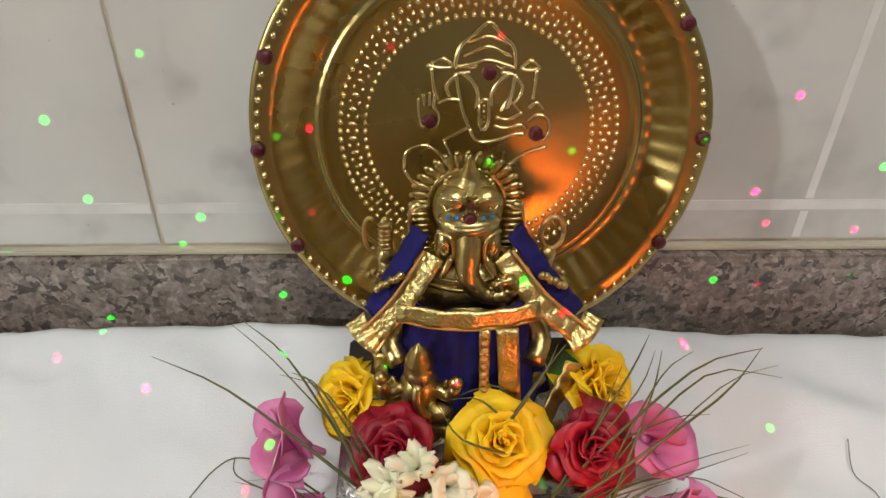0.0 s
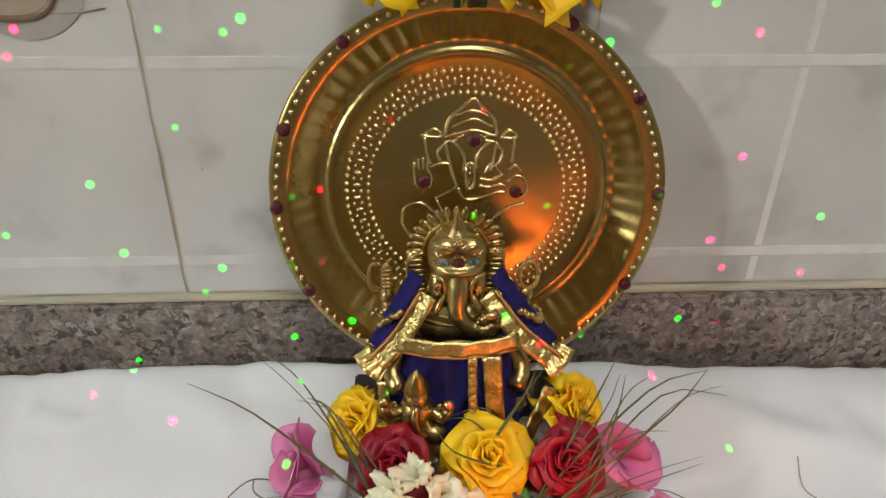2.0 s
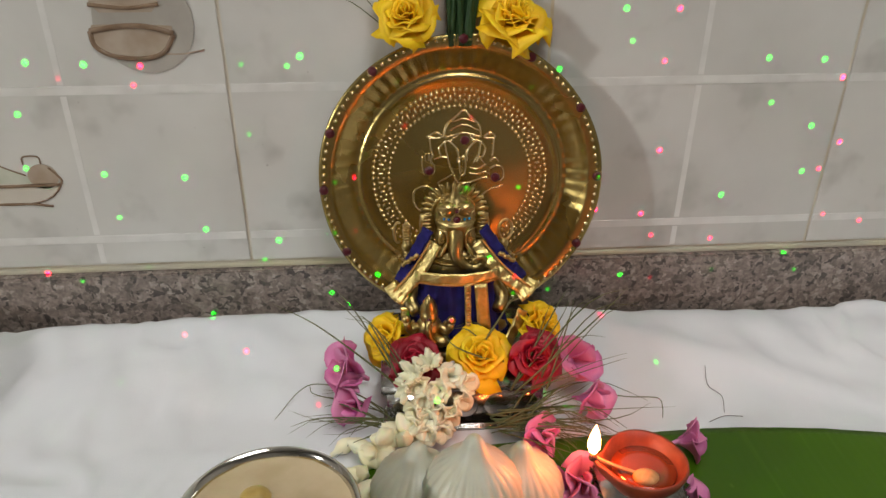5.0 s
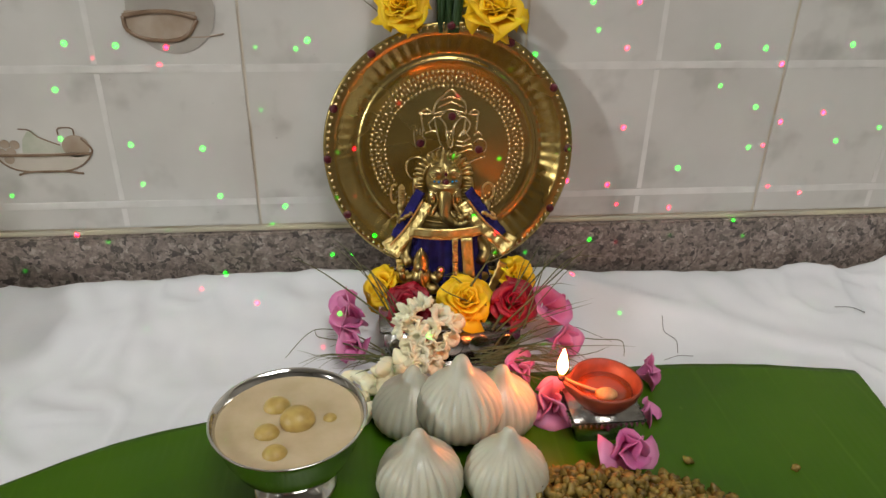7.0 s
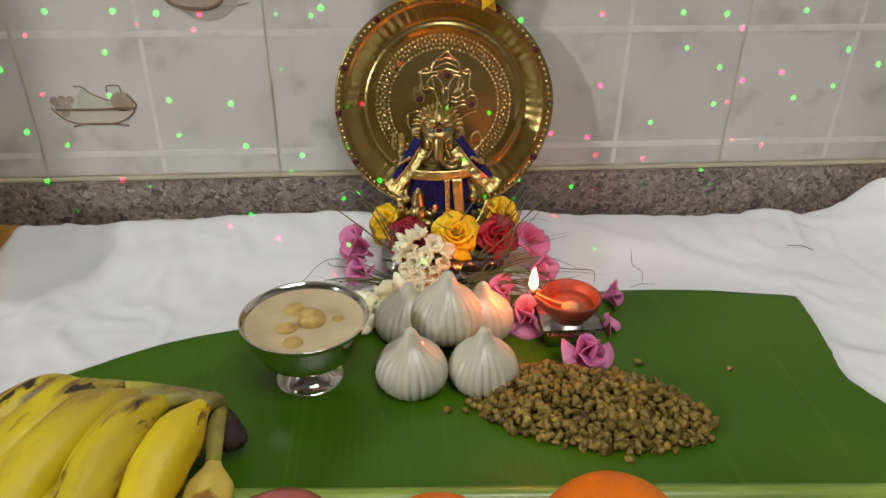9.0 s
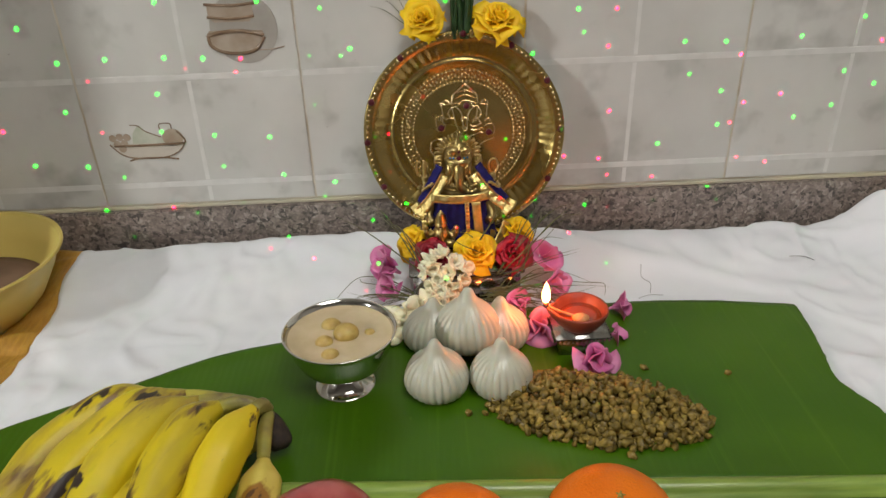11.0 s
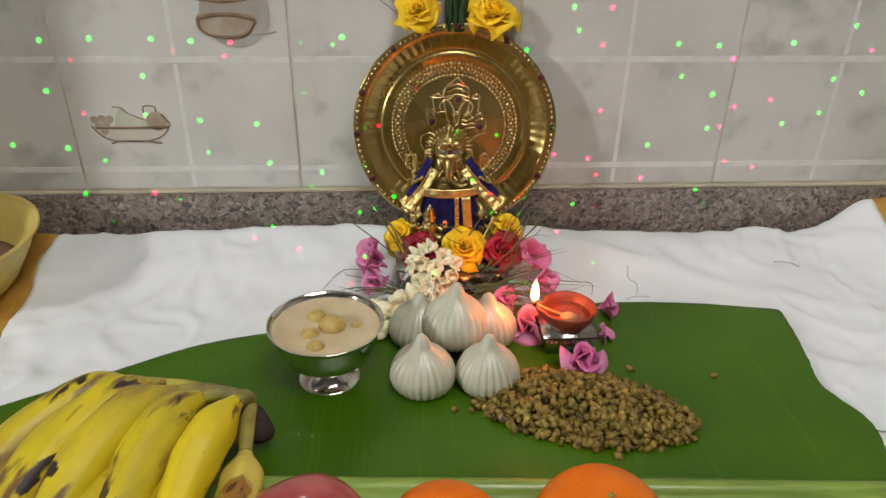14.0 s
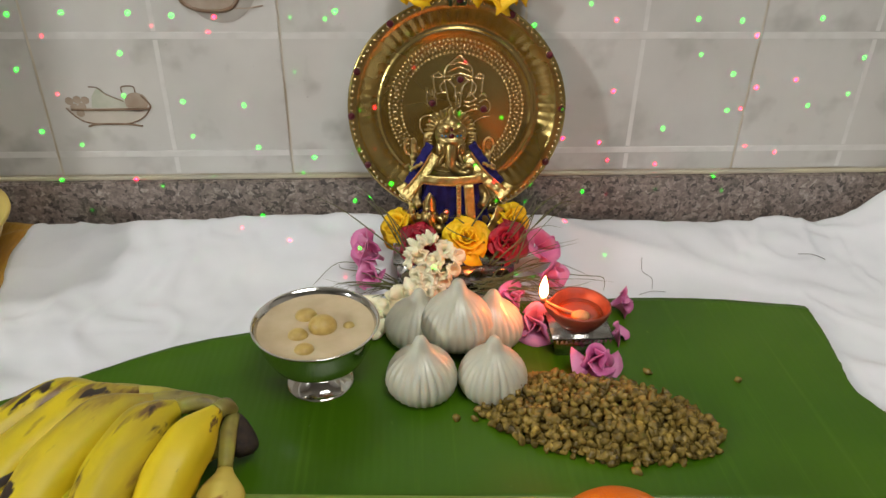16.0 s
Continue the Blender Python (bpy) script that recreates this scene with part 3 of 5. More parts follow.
def relief(pts, width=0.0009, n=16):
    return tube(smooth_line([(x, y + 0.0078, -0.0116) for x, y in pts], n), width, 6)


# the stamped figure, as a few plain raised strokes
STROKES = [
    relief([(-0.0105, 0.018), (-0.0085, 0.026), (-0.003, 0.031), (0.0025, 0.0355), (0.007, 0.031), (0.0125, 0.026), (0.0135, 0.018)]),
    relief([(-0.0105, 0.018), (-0.0035, 0.0195), (0.0025, 0.021), (0.009, 0.0195), (0.0135, 0.018)], 0.0008),
    relief([(-0.0105, 0.0155), (-0.004, 0.0165)], 0.0007, 6), relief([(0.0075, 0.0165), (0.0135, 0.0155)], 0.0007, 6),
    relief([(-0.0100, 0.016), (-0.0085, 0.008), (-0.0065, 0.000), (-0.004, -0.006)]),
    relief([(0.0135, 0.016), (0.0125, 0.008), (0.011, 0.002)]),
    relief([(-0.0195, 0.0195), (-0.015, 0.0215), (-0.0115, 0.0185), (-0.0165, 0.0178), (-0.0215, 0.019)], 0.0008),
    relief([(0.0155, 0.0180), (0.019, 0.0210), (0.023, 0.0185), (0.019, 0.0172), (0.0155, 0.018)], 0.0008),
    relief([(-0.0195, 0.018), (-0.0185, 0.010), (-0.017, 0.0055)]), relief([(0.022, 0.0175), (0.0215, 0.010), (0.021, 0.006)]),
    relief([(-0.0005, 0.004), (0.0, -0.004), (0.0015, -0.007), (0.0035, -0.004), (0.0035, 0.004), (0.0015, 0.0055), (-0.0005, 0.004)]),
    relief([(-0.0245, 0.006), (-0.0245, 0.001), (-0.023, -0.006)]), relief([(-0.0225, 0.0075), (-0.0222, 0.003)]),
    relief([(-0.0202, 0.0082), (-0.0202, 0.003)]), relief([(-0.018, 0.0078), (-0.0185, 0.003), (-0.0165, -0.001), (-0.0175, -0.006)]),
    relief([(-0.0165, 0.004), (-0.012, 0.0055), (-0.0075, 0.005)], 0.0009), relief([(-0.0145, -0.0115), (-0.009, -0.0085), (-0.005, -0.006)], 0.0009),
    relief([(-0.004, -0.006), (-0.001, -0.0115), (0.006, -0.0115), (0.0145, -0.0085), (0.0185, -0.0085)], 0.0009),
    relief([(0.0065, -0.0015), (0.011, -0.0025), (0.017, 0.0005)], 0.0009), relief([(0.0085, 0.001), (0.0115, 0.0055), (0.016, 0.001)], 0.0007),
    relief([(0.0195, 0.0025), (0.0225, 0.0045), (0.0255, 0.0020)], 0.0009), relief([(0.0195, -0.003), (0.023, -0.0005), (0.0275, -0.002), (0.0285, -0.0075), (0.026, -0.011)], 0.0008),
    relief([(-0.0305, -0.024), (-0.0295, -0.0165), (-0.022, -0.0135), (-0.0155, -0.0175), (-0.013, -0.022)], 0.0008),
    # bands of the headdress, ears, brow and shoulders
    relief([(-0.0070, 0.0225), (0.0025, 0.0262), (0.0118, 0.0225)], 0.0007), relief([(-0.0052, 0.0278), (0.0025, 0.0300), (0.0098, 0.0275)], 0.0007),
    relief([(-0.0072, 0.0160), (-0.0035, 0.0130), (-0.0010, 0.0080), (-0.0015, 0.0020)], 0.0009), relief([(0.0110, 0.0160), (0.0072, 0.0130), (0.0045, 0.0080), (0.0048, 0.0030)], 0.0009),
    relief([(-0.0062, 0.0200), (-0.0040, 0.0178), (-0.0015, 0.0190)], 0.0006, 8), relief([(0.0060, 0.0190), (0.0080, 0.0178), (0.0102, 0.0200)], 0.0006, 8),
    relief([(0.0135, 0.0150), (0.0165, 0.0110), (0.0150, 0.0060), (0.0120, 0.0040)], 0.0008), relief([(-0.0100, 0.0150), (-0.0135, 0.0110), (-0.0120, 0.0065)], 0.0008),
    relief([(0.0060, -0.0050), (0.0105, -0.0060), (0.0160, -0.0045), (0.0190, -0.0060)], 0.0008), relief([(-0.0305, -0.0240), (-0.0270, -0.0290), (-0.0210, -0.0310)], 0.0008),
    relief([(0.013, -0.0215), (0.019, -0.0165), (0.028, -0.0135)], 0.0008), relief([(-0.014, -0.012), (-0.011, -0.018), (-0.008, -0.024)], 0.0006),
]
for stroke in STROKES:
    part("stamped_stroke", stroke, M["relief"], plate)
part("bead_column", join(*[blob(0.0016, 0.0108 - 0.0022 * i, -0.0114, 0.0006, 0.0006, 0.0005, 6, 4) for i in range(4)]), M["relief"], plate)


def stone_mesh(r):
    return mesh_of("stone", *lathe([(0.0, r * 0.75), (r * 0.55, r * 0.68), (r * 0.92, r * 0.4), (r, 0.0), (r * 0.9, -r * 0.1)], 10, lambda a, k: 1 + 0.08 * math.sin(5 * a)), M["gem"], smooth=False)


stone = stone_mesh(0.0031)
for ang in (159, 183, 211.4, 128.2, 89.2, 60.6, 31.3, 1.1, -29.5):
    piece("stone", stone, plate, pose(0.0872 * math.cos(radians(ang)), 0.0872 * math.sin(radians(ang)), 0.0006, 0, 0, ang), "dark red stone")
for sx, sy in ((0.0033, 0.0240), (-0.0200, 0.0045), (0.0232, -0.0005)):
    piece("stone", stone, plate, pose(sx, sy, -0.0117, 0, 0, sx * 9000), "dark red stone")


# ---- flowers ----
def petal_geo(width, height, flare, curl, r0, seed, thick=0.0005, point=0.0):
    """One petal, wrapped about the local z axis at the angle 0."""
    rnd = random.Random(seed)
    wob = [rnd.uniform(-1, 1) for _ in range(6)]

    def fn(u, v):
        s = 2 * u - 1
        fan = 0.35 + 0.65 * math.sin(min(1, v * 1.15) * math.pi / 2) ** 0.8
        if point:
            fan *= 1 - point * v ** 3
        a = s * width * fan
        tip = 1 - 0.28 * s * s * v - 0.08 * wob[0] * s * v + 0.06 * wob[5] * v + 0.018 * math.sin(6 * s + wob[2] * 5) * v
        z = height * v * tip
        r = r0 + flare * v ** 1.6 * (1 + 0.25 * wob[4]) + curl * v ** 4 * (0.6 + 0.6 * abs(s)) + 0.0013 * min(1.0, r0 / 0.004) * math.sin(5 * s + wob[1] * 3) * v * v + 0.0005 * wob[2] * v
        z -= abs(curl) * 0.9 * v ** 5 * (0.4 + abs(s)) * (1 + 0.4 * wob[3])
        return (r * math.cos(a), r * math.sin(a), z)

    return shell(fn, 9, 7, thick)


def rose(name, m, size, material, label, group, seed=0, open_=1.0):
    """A full rose: a spiral of petals round a tight heart; size is its radius."""
    top = tagged(empty(name, m), label, "rose", group)
    rnd = random.Random(seed)
    n = 34
    for i in range(n):
        f = i / (n - 1)
        r0 = size * (0.04 + 0.26 * f)
        h = size * (0.98 - 0.42 * f ** 2)
        flare = size * (-0.02 + 0.54 * f ** 1.4) * open_
        curl = size * (0.02 + 0.26 * f ** 1.5)
        width = 1.5 - 0.65 * f
        geo = petal_geo(width, h, flare, curl, r0, seed * 100 + i)
        k = pose(0, 0, size * (0.02 - 0.05 * f), rnd.uniform(-9, 9) * (0.3 + f), rnd.uniform(-9, 9) * (0.3 + f), i * 137.5 + rnd.uniform(-26, 26))
        part("petal", geo, material, top, m=k)
    part("calyx", lathe([(0.0, -size * 0.28), (size * 0.12, -size * 0.24), (size * 0.3, -size * 0.04), (size * 0.34, size * 0.04), (0.0, size * 0.06)], 10), M["sepal"], top, "green calyx")
    return top


def facing(x, y, z, toward, spin=0):
    """A pose whose z axis points along the given way."""
    q = Vector(toward).to_track_quat("Z", "Y").to_matrix().to_4x4()
    return Matrix.Translation((x, y, z)) @ q @ pose(0, 0, 0, 0, 0, spin)


rose("yellow_rose", facing(-0.0368, -0.0060, 0.2140, (-0.15, -0.8, 0.5), 20), 0.0190, M["yellow_petal"], "yellow rose tucked behind the top rim of the brass plate", "roses", 1, 1.1)
rose("yellow_rose", facing(0.0252, -0.0080, 0.2089, (0.25, -0.5, 0.83), 80), 0.0205, M["yellow_petal"], "wide-open yellow rose tucked behind the top rim of the brass plate", "roses", 2, 1.25)
rose("yellow_rose", facing(-0.0515, -0.090, 0.0430, (-0.62, -0.62, 0.45), 10), 0.0185, M["yellow_petal"], "yellow rose leaning at a corner of the silver pedestal", "roses", 3, 0.72)
rose("yellow_rose", facing(-0.0025, -0.1125, 0.0425, (0.05, -0.58, 0.80), 50), 0.0184, M["yellow_petal"], "large yellow rose lying on the silver pedestal before the statue", "roses", 4, 1.2)
rose("yellow_rose", facing(0.0335, -0.088, 0.0450, (0.60, -0.50, 0.62), 120), 0.0195, M["yellow_petal"], "yellow rose on edge beside the statue", "roses", 5, 0.62)
rose("red_rose", facing(-0.0390, -0.1130, 0.0415, (-0.05, -0.70, 0.66), 15), 0.0174, M["red_petal"], "dark crimson rose lying on the silver pedestal", "roses", 6, 0.95)
rose("red_rose", facing(0.0280, -0.1140, 0.0415, (0.2, -0.68, 0.66), 95), 0.0168, M["red_petal"], "red rose lying on the silver pedestal", "roses", 7, 0.95)


def blossom(name, m, size, count, label, seed=0, material=None, spread=0.9):
    """A loose five-petalled blossom, fallen open and crumpled."""
    top = tagged(empty(name, m), label, "flower", "pink blossoms")
    rnd = random.Random(seed)
    for i in range(count):
        geo = petal_geo(1.15, size * rnd.uniform(0.95, 1.35), size * spread * rnd.uniform(0.35, 0.9), size * rnd.uniform(-0.1, 0.25), size * 0.2, seed * 50 + i, 0.0005)
        part("petal", geo, material or M["pink_petal"], top, m=pose(0, 0, 0, rnd.uniform(-24, 24), rnd.uniform(-24, 24), i * 360 / count + rnd.uniform(-14, 14)))
    part("flower_tube", tube(smooth_line([(0, 0, size * 0.2), (0, 0, -size * 0.15), (size * 0.05, 0, -size * 0.5)], 6), [size * 0.16, size * 0.15, size * 0.14, size * 0.12, size * 0.1, size * 0.08], 8), M["pink_petal"], top)
    return top


PINKS = [
    (-0.0735, -0.0970, 0.0220, (-0.6, -0.45, 0.65), 0.0180, "pink oleander blossom leaning against the silver pedestal"),
    (-0.0725, -0.1120, 0.0120, (-0.5, -0.7, 0.5), 0.0125, "pink oleander blossom lying on the white cloth"),
    (0.0560, -0.0980, 0.0260, (0.4, -0.5, 0.75), 0.0140, "mauve-pink oleander blossom leaning against the silver pedestal"),
    (0.0600, -0.1200, 0.0150, (0.6, -0.6, 0.4), 0.0135, "mauve-pink oleander blossom among the grass"),
    (0.0440, -0.1800, 0.0110, (-0.3, -0.75, 0.55), 0.0125, "pink blossom lying on the banana leaf beside the rice dumplings"),
    (0.0762, -0.2195, 0.0105, (0.15, -0.75, 0.62), 0.0148, "pink blossom lying on the leaf before the lamp stand"),
    (0.1080, -0.1540, 0.0095, (0.80, -0.35, 0.45), 0.0112, "pink blossom lying on the leaf behind the clay lamp"),
    (0.0985, -0.1900, 0.0085, (0.9, -0.2, 0.3), 0.0075, "single small pink blossom on the leaf beside the lamp stand"),
    (0.0300, -0.1480, 0.0110, (0.1, -0.6, 0.7), 0.0120, "pink blossom half hidden under the grass"),
]
for k, (px, py, pz, way, sz, text) in enumerate(PINKS):
    blossom("pink_blossom", facing(px, py, pz, way, 40 * k), sz * (1.0 if k < 4 else 1.02), 7 if sz > 0.01 else 3, text, 20 + k)


# ---- grass ----
def blade(p0, p1, rise, width, seed, bend=0.15):
    rnd = random.Random(seed)
    a, b = Vector(p0), Vector(p1)
    d = b - a
    side = Vector((-d.y, d.x, 0)) * rnd.uniform(-bend, bend)
    pts = [a, a + d * 0.35 + side * 0.7 + Vector((0, 0, rise * 0.7)), a + d * 0.7 + side + Vector((0, 0, rise)), b]
    n = 9
    return tube(smooth_line(pts, n), [width * (1 - 0.85 * (i / (n - 1)) ** 1.6) for i in range(n)], 5)


def grass_bunch(root, ends, label, seed, width=0.00052):
    rnd = random.Random(seed)
    out = []
    for ex, ey, ez, count, spread in ends:
        for i in range(count):
            r = (root[0] + rnd.uniform(-0.012, 0.012), root[1] + rnd.uniform(-0.008, 0.008), root[2] + rnd.uniform(-0.002, 0.006))
            e = (ex + rnd.uniform(-spread, spread), ey + rnd.uniform(-spread, spread), max(0.007, ez + rnd.uniform(-spread, spread) * 0.5))
            out.append(blade(r, e, rnd.uniform(0.001, 0.012), width * rnd.uniform(0.55, 1.25), rnd.random()))
    return tagged(part("grass_bunch", join(*out), M["grass"]), label, "grass", "grass bunches", "stuff")


grass_bunch((-0.050, -0.134, 0.010), [(-0.108, -0.124, 0.008, 6, 0.010), (-0.095, -0.112, 0.016, 4, 0.010), (-0.085, -0.140, 0.009, 8, 0.012)], "thin green durva grass fanned out on the cloth beside the pedestal", 1)
grass_bunch((0.010, -0.140, 0.016), [(0.070, -0.152, 0.010, 16, 0.012), (0.060, -0.142, 0.012, 14, 0.012), (0.055, -0.118, 0.028, 6, 0.010), (0.108, -0.122, 0.010, 3, 0.008), (0.045, -0.165, 0.012, 8, 0.01)], "thin brownish-green durva grass lying before the pedestal", 2)
grass_bunch((-0.045, -0.128, 0.038), [(-0.118, -0.108, 0.083, 1, 0.004), (-0.092, -0.098, 0.088, 2, 0.005), (-0.075, -0.106, 0.066, 3, 0.006)], "long green grass blades rising beside the roses", 3, 0.00058)
grass_bunch((0.022, -0.130, 0.034), [(0.085, -0.108, 0.088, 2, 0.006), (0.090, -0.112, 0.074, 2, 0.005), (0.060, -0.100, 0.074, 3, 0.008), (0.048, -0.100, 0.070, 2, 0.01), (0.075, -0.118, 0.050, 3, 0.01)], "long green grass blades fanned over the red rose", 4, 0.00058)
part_bow = join(*[blade((0.008 + 0.0015 * i, -0.122, 0.046), (-0.024 + 0.004 * i, -0.112 + 0.002 * i, 0.062), 0.004, 0.0006, 70 + i, 0.4) for i in range(3)], *[blade((0.0, -0.115, 0.055), (0.018 + 0.003 * i, -0.098, 0.076), 0.001, 0.0007, 80 + i) for i in range(2)])
tagged(part("grass_bunch", part_bow, M["grass"]), "few green grass blades bent over the yellow rose", "grass", "grass bunches", "stuff")


def bent_stem(pts, label):
    tagged(part("grass_stem", tube(smooth_line(pts, 24), [0.00045 - 0.00022 * i / 23 for i in range(24)], 5), M["grass"]), label, "grass", "grass stems")


bent_stem([(0.040, -0.126, 0.016), (0.068, -0.114, 0.013), (0.090, -0.117, 0.012), (0.107, -0.118, 0.011), (0.1085, -0.124, 0.009), (0.106, -0.132, 0.0075)], "brownish grass stem bent sharply near its end above the cloth")
bent_stem([(-0.052, -0.124, 0.012), (-0.076, -0.107, 0.017), (-0.098, -0.095, 0.015), (-0.110, -0.098, 0.012), (-0.122, -0.118, 0.0085)], "thin green grass stem curving down to the cloth")
bent_stem([(-0.056, -0.120, 0.011), (-0.080, -0.114, 0.016), (-0.100, -0.102, 0.013), (-0.104, -0.090, 0.0095)], "thin green grass stem curving down to the cloth")


def leaf_tuft():
    rnd = random.Random(5)
    out = []
    for i in range(26):
        x = -0.0055 + rnd.uniform(-0.007, 0.007)
        out.append(blade((x, -0.008 + rnd.uniform(-0.003, 0.002), 0.199), (x * 1.6 + rnd.uniform(-0.007, 0.009) + 0.003, -0.006 + rnd.uniform(-0.004, 0.002), 0.262 + rnd.uniform(-0.012, 0.012)), 0.001, 0.0016, i, 0.05))
    return join(*out)


tagged(part("leaf_tuft", leaf_tuft(), M["dark_leaf"]), "tuft of dark green needle leaves standing between two yellow roses", "leaves", kind="stuff")
tagged(part("grass_bunch", join(*[blade((-0.045, -0.006, 0.205), (-0.082 + 0.01 * i, -0.003, 0.228 + 0.006 * i), 0.003, 0.0004, 90 + i) for i in range(3)]), M["grass"]), "few thin grass blades against the tiles beside the rose", "grass", "grass bunches", "stuff")


# ---- jasmine ----
garland = tagged(empty("jasmine_garland", pose(0, 0, 0)), "string of cream-white jasmine buds trailing from the pedestal onto the leaf", "garland")
BUD = mesh_of("flower_bud", *lathe([(0.0, -0.0062), (0.0011, -0.0058), (0.0013, -0.0030), (0.0024, -0.0005), (0.0035, 0.0022), (0.0036, 0.0045), (0.0024, 0.0072), (0.0011, 0.0090), (0.0, 0.0098)], 15, lambda a, k: 1 + 0.12 * math.sin(5 * a + 3 * k)), M["white_petal"])
OPEN = mesh_of("open_flower", *join(*[moved(petal_geo(0.75, 0.0125 - 0.0006 * i, 0.0066 - 0.0004 * i, 0.0004, 0.0014, 300 + i, 0.0009, 0.92), pose(0, 0, 0, 0, 0, i * 137.5)) for i in range(9)]), M["white_petal"])
FULL = mesh_of("full_flower", *join(*[moved(petal_geo(1.0, 0.0088 - 0.0006 * (i % 4), 0.0052 - 0.0005 * i, 0.0010, 0.0012, 330 + i, 0.0008, 0.35), pose(0, 0, 0, 0, 0, i * 137.5)) for i in range(8)]), M["white_petal"])
rj = random.Random(11)


def bud(x, y, z, way, open_=False, s=1.0):
    k = facing(x, y, z, way, rj.uniform(0, 360)) @ Matrix.Diagonal((s, s, s, 1))
    piece("open_flower" if open_ else "flower_bud", OPEN if open_ else BUD, garland, k)


for x, y, z, way, s in ((-0.0375, -0.1330, 0.0470, (-0.6, -0.5, 0.7), 0.95), (-0.0310, -0.1300, 0.0500, (-0.1, -0.3, 1), 1.0), (-0.0415, -0.1340, 0.0410, (-0.9, -0.5, 0.2), 0.9)):
    bud(x, y, z, way, True, s)
for x, y, z, way, s in ((-0.0360, -0.1340, 0.0445, (-0.4, -0.8, 0.5), 1.3), (-0.0215, -0.1330, 0.0475, (0.2, -0.6, 0.8), 1.45), (-0.0155, -0.1350, 0.0440, (0.7, -0.6, 0.4), 1.35), (-0.0260, -0.1370, 0.0420, (-0.2, -0.8, 0.5), 1.35), (-0.0180, -0.1380, 0.0380, (0.5, -0.8, 0.0), 1.3),
                        (-0.0330, -0.1380, 0.0390, (-0.4, -0.9, 0.2), 1.25), (-0.0270, -0.1400, 0.0350, (0.0, -1, -0.1), 1.3), (-0.0370, -0.1400, 0.0330, (-0.7, -0.7, 0.0), 1.25), (-0.0220, -0.1410, 0.0310, (0.3, -0.9, -0.2), 1.2),
                        (-0.0310, -0.1420, 0.0290, (-0.3, -0.8, 0.2), 1.3), (-0.0390, -0.1430, 0.0260, (-0.6, -0.7, 0.3), 1.2), (-0.0270, -0.1440, 0.0230, (0.2, -0.9, 0.1), 1.25), (-0.0340, -0.1450, 0.0200, (-0.1, -0.9, 0.3), 1.25)):
    piece("full_flower", FULL, garland, facing(x, y, z - 0.002, way, rj.uniform(0, 360)) @ Matrix.Diagonal((s * 0.82, s * 0.82, s * 0.82, 1)))
for x, y, z, n in ((-0.0440, -0.1470, 0.0165, 3), (-0.0520, -0.1470, 0.0150, 3), (-0.0590, -0.1480, 0.0110, 2), (-0.0650, -0.1520, 0.0100, 3), (-0.0640, -0.1620, 0.0090, 2), (-0.0690, -0.1700, 0.0090, 2), (-0.0720, -0.1780, 0.0090, 2), (-0.0800, -0.1400, 0.0090, 1)):
    for i in range(n):
        bud(x + rj.uniform(-0.004, 0.004), y + rj.uniform(-0.005, 0.005), z + rj.uniform(-0.001, 0.005), (rj.uniform(-1, 1), rj.uniform(-1, 0.3), rj.uniform(0, 0.8)), False, rj.uniform(1.15, 1.4))


# ---- pedestal ----
ped = tagged(empty("silver_pedestal", pose(-0.0105, -0.0885, 0.0)), "low square stamped silver pedestal standing on the white cloth", "pedestal")
part("body", box(-0.0455, 0.0455, -0.0365, 0.0365, 0.0010, 0.0300, 0.0015), M["silver"], ped)
part("top_plate", box(-0.0485, 0.0485, -0.0395, 0.0395, 0.0301, 0.0352, 0.0010), M["silver"], ped)
part("foot_plate", box(-0.0480, 0.0480, -0.0390, 0.0390, 0.0004, 0.0045, 0.0010), M["silver"], ped)
for i in range(5):
    part("stamped_boss", moved(blob(0, 0, 0, 0.0075, 0.0016, 0.0085, 18, 10), pose(-0.036 + 0.018 * i, -0.0362, 0.0172)), M["silver"], ped)


